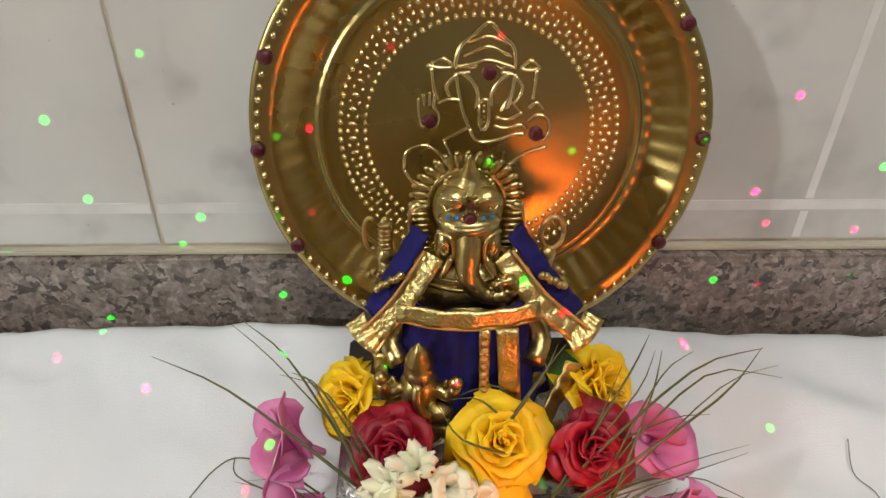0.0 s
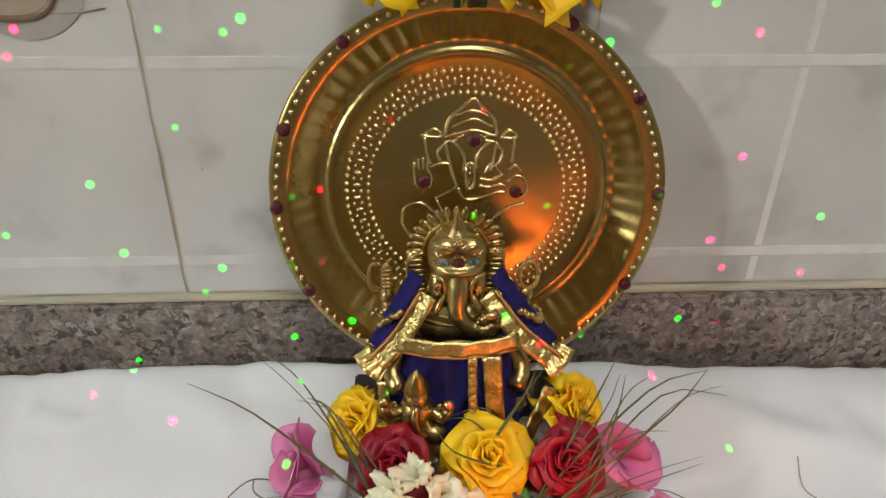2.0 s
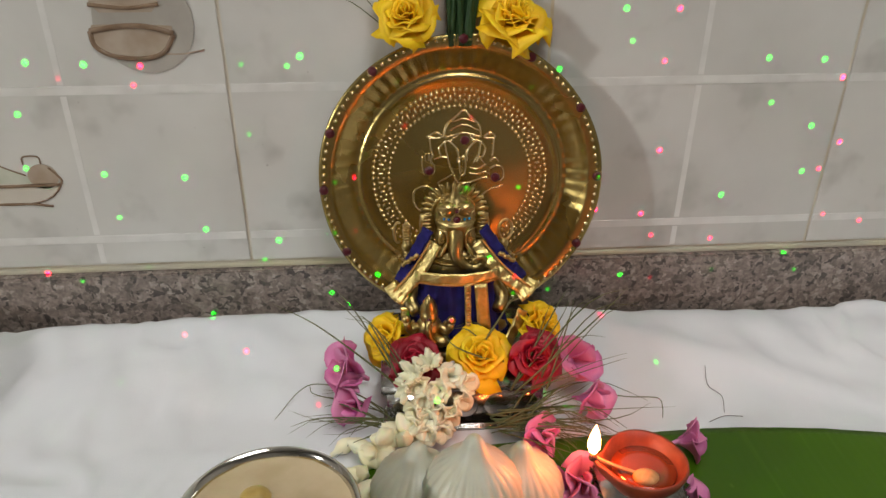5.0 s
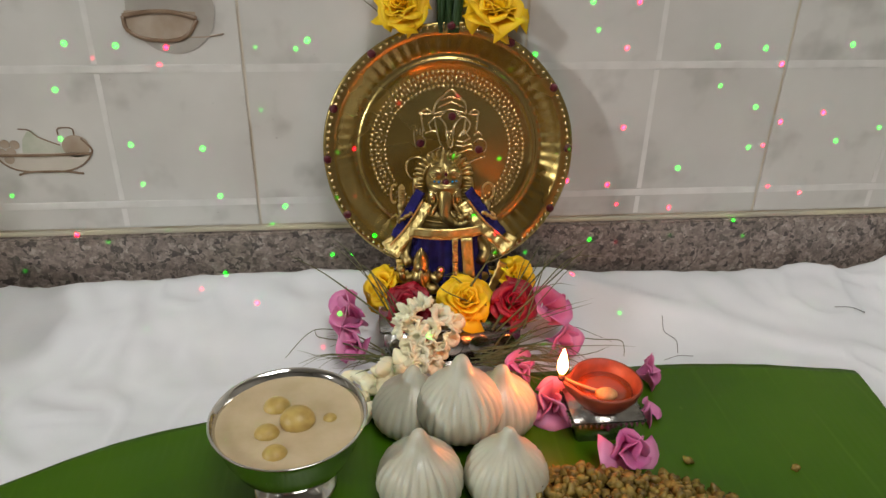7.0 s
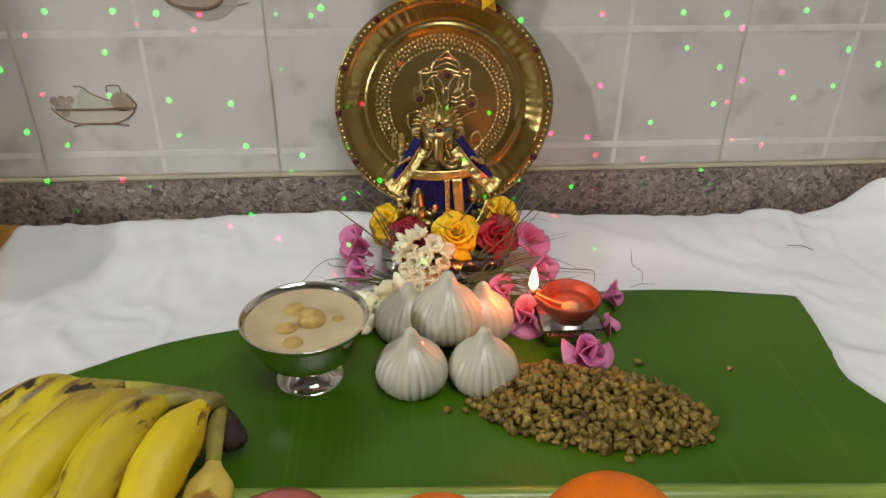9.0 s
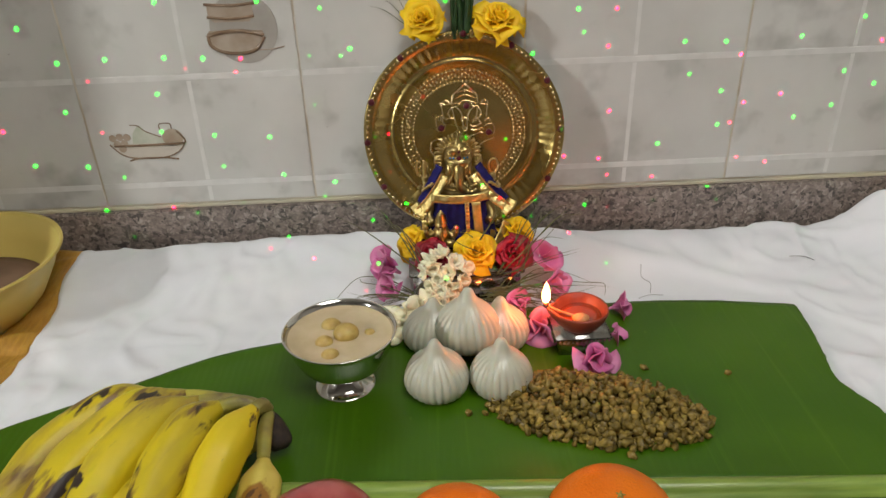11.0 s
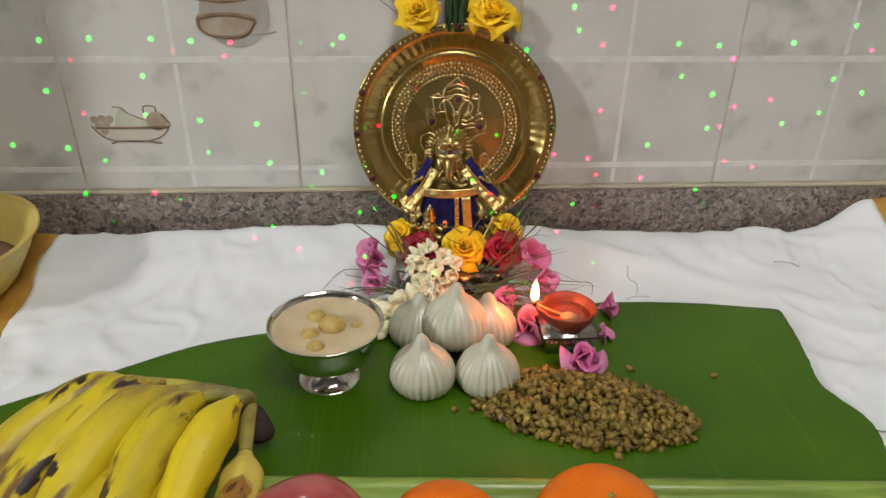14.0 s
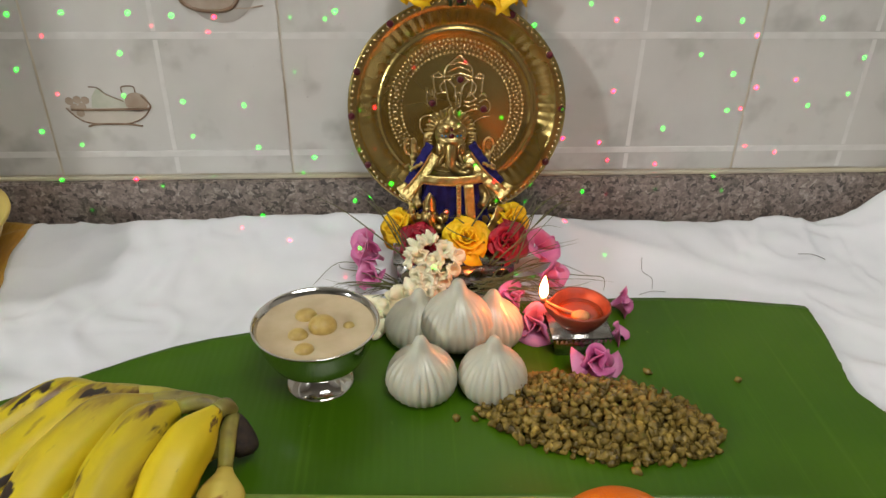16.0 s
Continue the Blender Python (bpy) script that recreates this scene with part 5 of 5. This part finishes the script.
# ---- clay lamp on a silver stand ----
stand = tagged(empty("lamp_stand", pose(0.0700, -0.1920, 0.0040)), "small square silver stand with a serrated edge under the clay lamp", "stand")
part("body", box(-0.0170, 0.0170, -0.0165, 0.0165, 0.0, 0.0165, 0.0010), M["silver"], stand)
part("top_plate", box(-0.0205, 0.0205, -0.0200, 0.0200, 0.0166, 0.0186, 0.0005), M["silver"], stand)
teeth = []
for i in range(13):
    q = -0.0192 + 0.0032 * i
    teeth += [moved(lathe([(0.0016, 0), (0.0, -0.0030)], 5), pose(q, -0.0204, 0.0172, -25, 0, 0)), moved(lathe([(0.0016, 0), (0.0, -0.0030)], 5), pose(-0.0208, q, 0.0172, 0, 25, 0)), moved(lathe([(0.0016, 0), (0.0, -0.0030)], 5), pose(0.0208, q, 0.0172, 0, -25, 0))]
part("serrated_edge", join(*teeth), M["silver"], stand, smooth=False)

lamp = tagged(empty("oil_lamp", pose(0.0700, -0.1965, 0.0227)), "red-brown terracotta oil lamp burning with a single flame", "oil lamp")


def diya():
    prof = [(0.0, 0.0), (0.0105, 0.0), (0.0150, 0.0040), (0.0190, 0.0105), (0.0208, 0.0160), (0.0205, 0.0176), (0.0192, 0.0172), (0.0172, 0.0125), (0.0135, 0.0070), (0.0, 0.0045)]
    vs, fs = [], []
    n, m = 56, len(prof)
    for i in range(n):
        a = 2 * math.pi * i / n
        d = abs((a - math.pi + math.pi) % (2 * math.pi) - math.pi)
        spout = math.exp(-(d / 0.22) ** 2)
        for k, (r, z) in enumerate(prof):
            q = r * (1 + 0.26 * spout * min(1, z / 0.012)) * (1 - 0.02 * math.sin(3 * a))
            vs.append((q * math.cos(a), q * math.sin(a), z + 0.0016 * spout * (z > 0.01)))
    for i in range(n):
        for k in range(m - 1):
            a, b = i * m + k, ((i + 1) % n) * m + k
            fs.append((a, b, b + 1, a + 1))
    return vs, fs


part("clay_bowl", diya(), M["terracotta"], lamp)
part("oil", lathe([(0.0, 0.0112), (0.010, 0.0112), (0.0158, 0.0113), (0.0150, 0.0100), (0.0, 0.0095)][::-1], 36), M["oil"], lamp, "orange lamp oil")
part("wick", tube(smooth_line([(0.004, -0.006, 0.0118), (-0.008, -0.003, 0.0130), (-0.020, 0.0, 0.0170), (-0.0262, 0.0005, 0.0208)], 12), 0.0010, 8), M["wick"], lamp, "cotton wick")
part("wick_ball", blob(-0.001, -0.0065, 0.0120, 0.0066, 0.0052, 0.0032, 14, 8), M["wick"], lamp, "soaked cotton ball")
part("wick_tip", blob(-0.0262, 0.0005, 0.0200, 0.0022, 0.0018, 0.0024, 8, 6), M["soot"], lamp, "charred wick tip")
part("flame", lathe([(0.0, 0.0), (0.0018, 0.0012), (0.0030, 0.0042), (0.0029, 0.0078), (0.0020, 0.0120), (0.0010, 0.0155), (0.0, 0.0180)], 14), M["flame"], lamp, "bright yellow-white flame", m=pose(-0.0264, 0.0005, 0.0225))


# ---- chickpeas ----
def chickpea(rnd, x, y, z, s):
    rot = Euler((rnd.uniform(0, 6), rnd.uniform(0, 6), rnd.uniform(0, 6))).to_matrix()
    v, f = blob(0, 0, 0, s * rnd.uniform(0.95, 1.2), s * rnd.uniform(0.85, 1.05), s * rnd.uniform(0.7, 0.95), 10, 7)
    out = []
    for p in v:
        q = Vector(p)
        q *= 1 + 0.68 * noise.noise(q * 420 + Vector((x, y, z)) * 90000)
        if q.x > s * 0.8:
            q.x *= 1.25
        out.append(tuple(rot @ q + Vector((x, y, z))))
    return out, f


def heap(x, y):
    """Height of the chickpea heap over the leaf."""
    dx, dy = (x - 0.062) / 0.078, (y + 0.272 + 0.20 * (x - 0.064)) / 0.0385
    if x < 0.064:
        dx *= 1.08
    return 0.0165 * max(0.0, 1 - (dx * dx + dy * dy)) ** 0.75


def heap_places():
    """Places of the chickpeas, layer by layer: x, y, z, size, and how deep under the heap's skin."""
    rnd = random.Random(31)
    out = []
    s = 0.0027
    for layer in range(8):
        base = 0.0042 + s * 0.8 + layer * s * 1.2
        y = -0.325
        while y < -0.215:
            x = -0.02 + (layer % 2) * s * 0.9 + rnd.uniform(-0.001, 0.001)
            while x < 0.15:
                xx, yy = x + rnd.uniform(-1, 1) * s * 0.6, y + rnd.uniform(-1, 1) * s * 0.6
                h = heap(xx, yy) * (0.9 + 0.45 * noise.noise((xx * 60, yy * 60, 2)))
                if h > 0.0012 and base - 0.0042 < h + s * 0.8:
                    out.append((xx, yy, base + rnd.uniform(-0.3, 0.4) * s, rnd.uniform(0.75, 1.25), h - (base - 0.0042)))
                x += s * 1.8
            y += s * 1.65
    return out


pea_rnd = random.Random(8)
PEAS = [mesh_of("chickpea", *chickpea(pea_rnd, 0, 0, 0.0001 * k, 0.0027), M["chana"]) for k in range(10)]
chana_heap = tagged(empty("chickpea_heap", pose(0.003, 0, 0)), "heap of cooked brown chickpeas on the banana leaf", "chickpeas")
places = sorted(heap_places(), key=lambda q: q[4])
rest = []
for k, (x, y, z, sc, deep) in enumerate(places):
    turn = pose(x, y, z, pea_rnd.uniform(0, 360), pea_rnd.uniform(0, 360), pea_rnd.uniform(0, 360)) @ Matrix.Diagonal((sc, sc, sc, 1))
    if k < 300:
        piece("chickpea", PEAS[k % 10], chana_heap, turn)
    else:
        src = PEAS[k % 10]
        rest.append(([tuple(turn @ v.co) for v in src.vertices], [tuple(f.vertices) for f in src.polygons]))
tagged(part("chickpea_mass", join(*rest), M["chana"], chana_heap), kind="stuff")
rc = random.Random(4)
for x, y in ((0.1705, -0.2400), (-0.0085, -0.2690), (-0.0030, -0.2660), (-0.0200, -0.2680), (0.0020, -0.2740), (0.1120, -0.2290), (0.0800, -0.3160)):
    tagged(part("chickpea", chickpea(rc, 0, 0, 0, 0.0026), M["chana"], m=pose(x, y, 0.0060)), "single stray cooked chickpea on the banana leaf", "chickpea", "stray chickpeas")


# ---- fruit ----
def banana(parent, pts, r, seed, t0, t1, skin):
    """One banana along pts, from the crown to the tip; the neck swells into the body between t0 and t1."""
    n = 30
    line = smooth_line(pts, n)
    rad = []
    for i in range(n):
        t = i / (n - 1)
        s = min(1, max(0, (t - t0) / (t1 - t0)))
        body = (0.30 + 0.04 * math.sin(9 * t)) + 0.68 * s * s * (3 - 2 * s) + 0.02 * math.sin(6 * t + seed)
        rad.append(r * body * min(1, max(0.03, (1.0 - t) / 0.20)) ** 0.55)
    sec = lambda a: 0.945 + 0.10 * abs(math.cos(2.5 * a + seed)) + 0.012 * math.cos(2 * a + 2 * seed)
    cut = max(3, int(n * (t0 + 0.25 * (t1 - t0))))
    part("skin", tube(line[cut - 1:], rad[cut - 1:], 24, sec), M[skin], parent, "brown-marked yellow skin")
    part("neck", tube(line[:cut], rad[:cut], 24, sec), M["banana_neck"], parent, "greenish neck")
    part("tip", tube([line[-1], line[-1] + (line[-1] - line[-2]).normalized() * 0.004], [r * 0.2, r * 0.15], 8), M["banana_tip"], parent, "dry black tip")


BANANAS = [
    ([(-0.152, -0.286, 0.031), (-0.209, -0.270, 0.034), (-0.230, -0.273, 0.036), (-0.2476, -0.278, 0.036), (-0.265, -0.295, 0.034), (-0.284, -0.325, 0.028), (-0.302, -0.400, 0.020)], 0.0152, 0.22, 0.52),
    ([(-0.152, -0.287, 0.034), (-0.194, -0.277, 0.038), (-0.211, -0.281, 0.040), (-0.2294, -0.290, 0.040), (-0.245, -0.310, 0.037), (-0.260, -0.340, 0.031), (-0.276, -0.420, 0.020)], 0.0160, 0.22, 0.52),
    ([(-0.151, -0.288, 0.036), (-0.177, -0.284, 0.041), (-0.1986, -0.287, 0.041), (-0.214, -0.298, 0.041), (-0.225, -0.317, 0.039), (-0.236, -0.345, 0.033), (-0.249, -0.430, 0.020)], 0.0155, 0.26, 0.55),
    ([(-0.150, -0.289, 0.037), (-0.1655, -0.288, 0.042), (-0.1786, -0.294, 0.043), (-0.189, -0.304, 0.042), (-0.196, -0.322, 0.040), (-0.2025, -0.347, 0.034), (-0.213, -0.435, 0.020)], 0.0150, 0.27, 0.55),
    ([(-0.149, -0.289, 0.036), (-0.1515, -0.2915, 0.042), (-0.156, -0.299, 0.0435), (-0.162, -0.311, 0.042), (-0.168, -0.328, 0.040), (-0.1735, -0.348, 0.034), (-0.184, -0.430, 0.020)], 0.0140, 0.28, 0.60),
    ([(-0.1485, -0.291, 0.034), (-0.1485, -0.303, 0.034), (-0.1475, -0.318, 0.030), (-0.1470, -0.330, 0.025), (-0.1470, -0.345, 0.021), (-0.1480, -0.370, 0.019), (-0.151, -0.405, 0.018)], 0.0128, 0.40, 0.60),
    ([(-0.152, -0.297, 0.022), (-0.190, -0.310, 0.020), (-0.216, -0.335, 0.0195), (-0.230, -0.375, 0.0195), (-0.238, -0.425, 0.0195)], 0.0160, 0.12, 0.4),
    ([(-0.150, -0.298, 0.022), (-0.170, -0.312, 0.019), (-0.182, -0.340, 0.0185), (-0.190, -0.375, 0.0185), (-0.196, -0.420, 0.0185)], 0.0150, 0.12, 0.4),
]
bunch = tagged(empty("banana_bunch", pose(0, 0, 0)), "bunch of ripe yellow bananas with brown bruises lying on the leaf", "bananas")
for k, (pts, r, t0, t1) in enumerate(BANANAS):
    one = empty("banana")
    one.parent = bunch
    banana(one, pts, r, k + 1, t0, t1, {4: "banana_clean", 5: "banana_split"}.get(k, "banana"))
part("crown", tube(smooth_line([(-0.156, -0.288, 0.033), (-0.149, -0.291, 0.027), (-0.1440, -0.2965, 0.019), (-0.1415, -0.3015, 0.0140)], 12), [0.0045, 0.0055, 0.0062, 0.0068, 0.0072, 0.0076, 0.0079, 0.0082, 0.0082, 0.0080, 0.0070, 0.0045], 16, lambda a: 1 + 0.07 * math.sin(4 * a) + 0.05 * math.sin(7 * a + 1)), M["banana_tip"], bunch, "dark dried cut stem")


def orange_fruit(x, y, r, label, seed):
    top = tagged(empty("orange", pose(x, y, 0.0040 + r * 0.90)), label, "orange", "oranges")
    vs, fs = blob(0, 0, 0, r, r, r * 0.90, 40, 28)
    vs = [tuple(Vector(v) * (1 + 0.012 * noise.noise(Vector(v) * 60 + Vector((seed, 0, 0))) - 0.05 * math.exp(-((v[0] / (r * 0.25)) ** 2 + (v[1] / (r * 0.25)) ** 2)) * (v[2] > 0))) for v in vs]
    part("peel", (vs, fs), M["orange"], top)
    part("calyx", join(lathe([(0.0, 0.0016), (0.0016, 0.0013), (0.0022, 0.0), (0.0, -0.0004)][::-1], 8), *[moved(blob(0.0026, 0, 0.0002, 0.0016, 0.0008, 0.0005, 6, 4), pose(0, 0, 0, 0, 0, 72 * i)) for i in range(5)]), M["calyx"], top, "small green calyx", m=pose(0.001, -0.004, r * 0.862, 6, 0, 0) @ Matrix.Diagonal((0.62, 0.62, 0.7, 1)))


orange_fruit(0.0445, -0.3960, 0.0352, "large bright orange fruit on the leaf's midrib", 1)
orange_fruit(-0.0345, -0.4000, 0.0335, "smaller bright orange fruit beside the apple", 2)

apple = tagged(empty("apple", pose(-0.1020, -0.4020, 0.0040) @ Matrix.Diagonal((0.92, 0.92, 0.95, 1))), "red apple with pale streaks beside the bananas", "apple")
part("skin", lathe([(0.0, 0.0060), (0.006, 0.0025), (0.013, 0.0), (0.022, 0.0040), (0.031, 0.0170), (0.0362, 0.0350), (0.0358, 0.0480), (0.0310, 0.0590), (0.0230, 0.0650), (0.0140, 0.0660), (0.0070, 0.0630), (0.0025, 0.0560), (0.0, 0.0540)], 40, lambda a, k: 1 + 0.02 * math.sin(5 * a + 1)), M["apple"], apple)
part("stalk", tube(smooth_line([(0, 0, 0.0545), (0.001, 0, 0.062), (0.004, 0.001, 0.068)], 6), 0.0011, 6), M["banana_tip"], apple, "short brown stalk")


# ---- yellow bowl at the left ----
bowl = tagged(empty("mixing_bowl", pose(-0.4470, -0.1010, -0.0058)), "yellow plastic mixing bowl with brown flour, on the wooden board", "bowl")
part("shell", lathe([(0.0, 0.0), (0.048, 0.0), (0.052, 0.003), (0.066, 0.018), (0.080, 0.042), (0.0875, 0.060), (0.0905, 0.0615), (0.0905, 0.0590), (0.0885, 0.0575), (0.0850, 0.0590), (0.0775, 0.0385), (0.064, 0.020), (0.050, 0.006), (0.0, 0.004)][::-1], 64), M["bowl"], bowl)
part("flour", lathe([(0.0, 0.032), (0.03, 0.030), (0.055, 0.0265), (0.0668, 0.0258), (0.062, 0.0200), (0.0, 0.018)][::-1], 40, lambda a, k: 1 + 0.02 * math.sin(3 * a)), M["batter"], bowl, "brown flour")


# ---- loose threads on the cloth ----
def thread(pts, w, label):
    line = smooth_line([(x, y, max(cloth_z(x, y), -0.0005) + 0.0016) for x, y in pts], 14)
    tagged(part("thread", tube(line, w, 5), M["hair"]), label, "thread", "threads")


thread([(0.150, -0.086), (0.147, -0.100), (0.152, -0.110), (0.148, -0.124)], 0.00022, "thin dark thread lying on the white cloth")
thread([(0.257, -0.2935), (0.264, -0.2965), (0.270, -0.2970), (0.280, -0.2960)], 0.0004, "dark thread lying on the cloth at the leaf's torn end")
thread([(0.136, -0.131), (0.147, -0.127), (0.158, -0.128)], 0.0002, "thin dark thread lying on the white cloth")
thread([(0.288, -0.082), (0.300, -0.084), (0.310, -0.087)], 0.0003, "short dark thread lying on the white cloth")


# ---- wall lamp and added ceiling fill panel ----
wl = tagged(empty("wall_lamp", pose(BULB[0] - 0.075, BULB[1], BULB[2])), "lit white bulb lamp on the side wall", "lamp")
part("holder", moved(lathe([(0.0, 0.0), (0.045, 0.0), (0.045, 0.008), (0.022, 0.014), (0.022, 0.045), (0.0, 0.046)], 24), pose(0, 0, 0, 0, 90, 0)), M["lamp_white"], wl)
part("bulb", moved(lathe([(0.0, 0.046), (0.016, 0.048), (0.028, 0.065), (0.033, 0.085), (0.028, 0.105), (0.014, 0.117), (0.0, 0.120)], 24), pose(0, 0, 0, 0, 90, 0)), M["bulb"], wl, "glowing white bulb")
# unseen panel, added to carry the fill light
cl = tagged(empty("ceiling_fill_panel", pose(0.30, -1.05, 1.729)), "unseen square white panel added on the ceiling as fill light", "lamp")
part("frame", box(-0.44, 0.44, -0.44, 0.44, -0.030, 0.0, 0.004), M["lamp_white"], cl)
part("diffuser", box(-0.41, 0.41, -0.41, 0.41, -0.036, -0.0302, 0.002), M["bulb"], cl, "glowing face of the added fill panel")


# ---- printed motifs on the wall tiles ----
def printed(name, label):
    return tagged(empty(name), label, "tile print")


pot = printed("pot_print", "brown pot printed on a wall tile")
part("shadow_disc", disc(-0.192, 0.2130, 0.0290, 0.0300, -0.0003, 0.0003), M["print_grey"], pot, smooth=False)
part("pot_body", slab([(-0.2235, 0.2075), (-0.222, 0.2000), (-0.214, 0.1945), (-0.203, 0.1920), (-0.190, 0.1925), (-0.181, 0.1965), (-0.1755, 0.2030), (-0.1760, 0.2110), (-0.200, 0.2125), (-0.222, 0.2120)], -0.0006, 0.0003), M["print_mid"], pot, smooth=False)
part("pot_outline", join(flat_line([(-0.2235, 0.2085), (-0.222, 0.1995), (-0.212, 0.1935), (-0.195, 0.1920), (-0.183, 0.1955), (-0.1755, 0.2060)], -0.0004, 0.0017), flat_line([(-0.2235, 0.2085), (-0.205, 0.2110), (-0.190, 0.2105), (-0.1755, 0.2065)], -0.0004, 0.0018)), M["print_dark"], pot)
part("pot_neck", slab([(-0.2205, 0.2330), (-0.2205, 0.2240), (-0.2160, 0.2190), (-0.1860, 0.2190), (-0.1820, 0.2240), (-0.1820, 0.2340)], -0.0006, 0.0003), M["print_mid"], pot, smooth=False)
part("pot_rim", join(flat_line([(-0.2215, 0.2235), (-0.200, 0.2215), (-0.1815, 0.2235)], -0.0004, 0.0014), flat_line([(-0.2225, 0.2340), (-0.200, 0.2325), (-0.1800, 0.2340)], -0.0004, 0.0014)), M["print_dark"], pot)
part("pot_ground", flat_line([(-0.186, 0.1945), (-0.172, 0.1945), (-0.159, 0.1965)], -0.0003, 0.0006), M["print_mid"], pot)

fruit = printed("fruit_dish_print", "brown fruit dish printed on a wall tile")
dish = [(-0.331, 0.1130), (-0.325, 0.1050), (-0.315, 0.1000), (-0.303, 0.0985), (-0.288, 0.0985), (-0.275, 0.1010), (-0.267, 0.1060), (-0.263, 0.1130)]
part("dish_body", slab(dish, -0.0002, 0.0003), M["print_pale"], fruit, smooth=False)
part("pear", slab([(-0.310, 0.1130), (-0.308, 0.1230), (-0.3035, 0.1290), (-0.300, 0.1300), (-0.296, 0.1250), (-0.288, 0.1200), (-0.282, 0.1180), (-0.281, 0.1130)], -0.0002, 0.0003), M["print_green"], fruit, smooth=False)
part("apple", disc(-0.2725, 0.1175, 0.0095, 0.0085, -0.0002, 0.0003), M["print_mid"], fruit, smooth=False)
for gx, gz in ((-0.327, 0.1190), (-0.3205, 0.1200), (-0.314, 0.1195), (-0.324, 0.1135), (-0.3175, 0.1140), (-0.320, 0.1085)):
    part("grape", disc(gx, gz, 0.0034, 0.0034, -0.0005, 0.0003, 14), M["print_mid"], fruit, smooth=False)
part("dish_rim", flat_line([(-0.327, 0.1115), (-0.30, 0.1112), (-0.263, 0.1118)], -0.0004, 0.0012), M["print_dark"], fruit)
part("dish_outline", join(flat_line([(-0.331, 0.1130), (-0.322, 0.1030), (-0.310, 0.0990), (-0.285, 0.0985), (-0.270, 0.1035), (-0.262, 0.1130), (-0.2635, 0.1180), (-0.268, 0.1235)], -0.0003, 0.0007), flat_line([(-0.316, 0.0965), (-0.308, 0.0985), (-0.285, 0.0985), (-0.271, 0.0965)], -0.0003, 0.0009), flat_line([(-0.309, 0.1310), (-0.302, 0.1300), (-0.296, 0.1245), (-0.283, 0.1185)], -0.0003, 0.0005), flat_line([(-0.283, 0.1260), (-0.282, 0.1310), (-0.273, 0.1310), (-0.272, 0.1260)], -0.0003, 0.0005)), M["print_dark"], fruit)


# ---- wall tiles ----
def tile_mesh(h, bands):
    """One 20 cm wide tile with moulded pale bands; bands: heights of the level ones above the tile's foot."""
    geo = box(-0.0990, 0.0990, 0.0, 0.0008, 0.0, h, 0.0003)
    strips = [box(-0.0985, 0.0985, -0.0004, 0.0010, z - 0.0028, z + 0.0028, 0.0003) for z in bands]
    cuts = [0.0] + list(bands) + [h]
    for a, b in zip(cuts, cuts[1:]):
        if b - a > 0.008:
            strips.append(box(-0.0022, 0.0022, -0.0002, 0.0010, a + (0.0032 if a else 0.001), b - (0.0032 if b < h else 0.001), 0.0003))
    st = join(*strips)
    allg = join(geo, st)
    return mesh_of("tile", allg[0], allg[1], None, False, [M["tile"], M["band"]], [0] * len(geo[1]) + [1] * len(st[1]))


low = tile_mesh(0.2210, (0.0195, 0.1215))
high = tile_mesh(0.2990, (0.0005 + 0.0985, 0.1990))
for i in range(-2, 8):
    cx = -0.248 + 0.2 * i + 0.0
    if -0.60 < cx < 1.6:
        piece("tile", low, wall, pose(cx, 0.0, 0.0515))
        piece("tile", high, wall, pose(cx, 0.0, 0.2735))
        piece("tile", high, wall, pose(cx, 0.0, 0.5735))
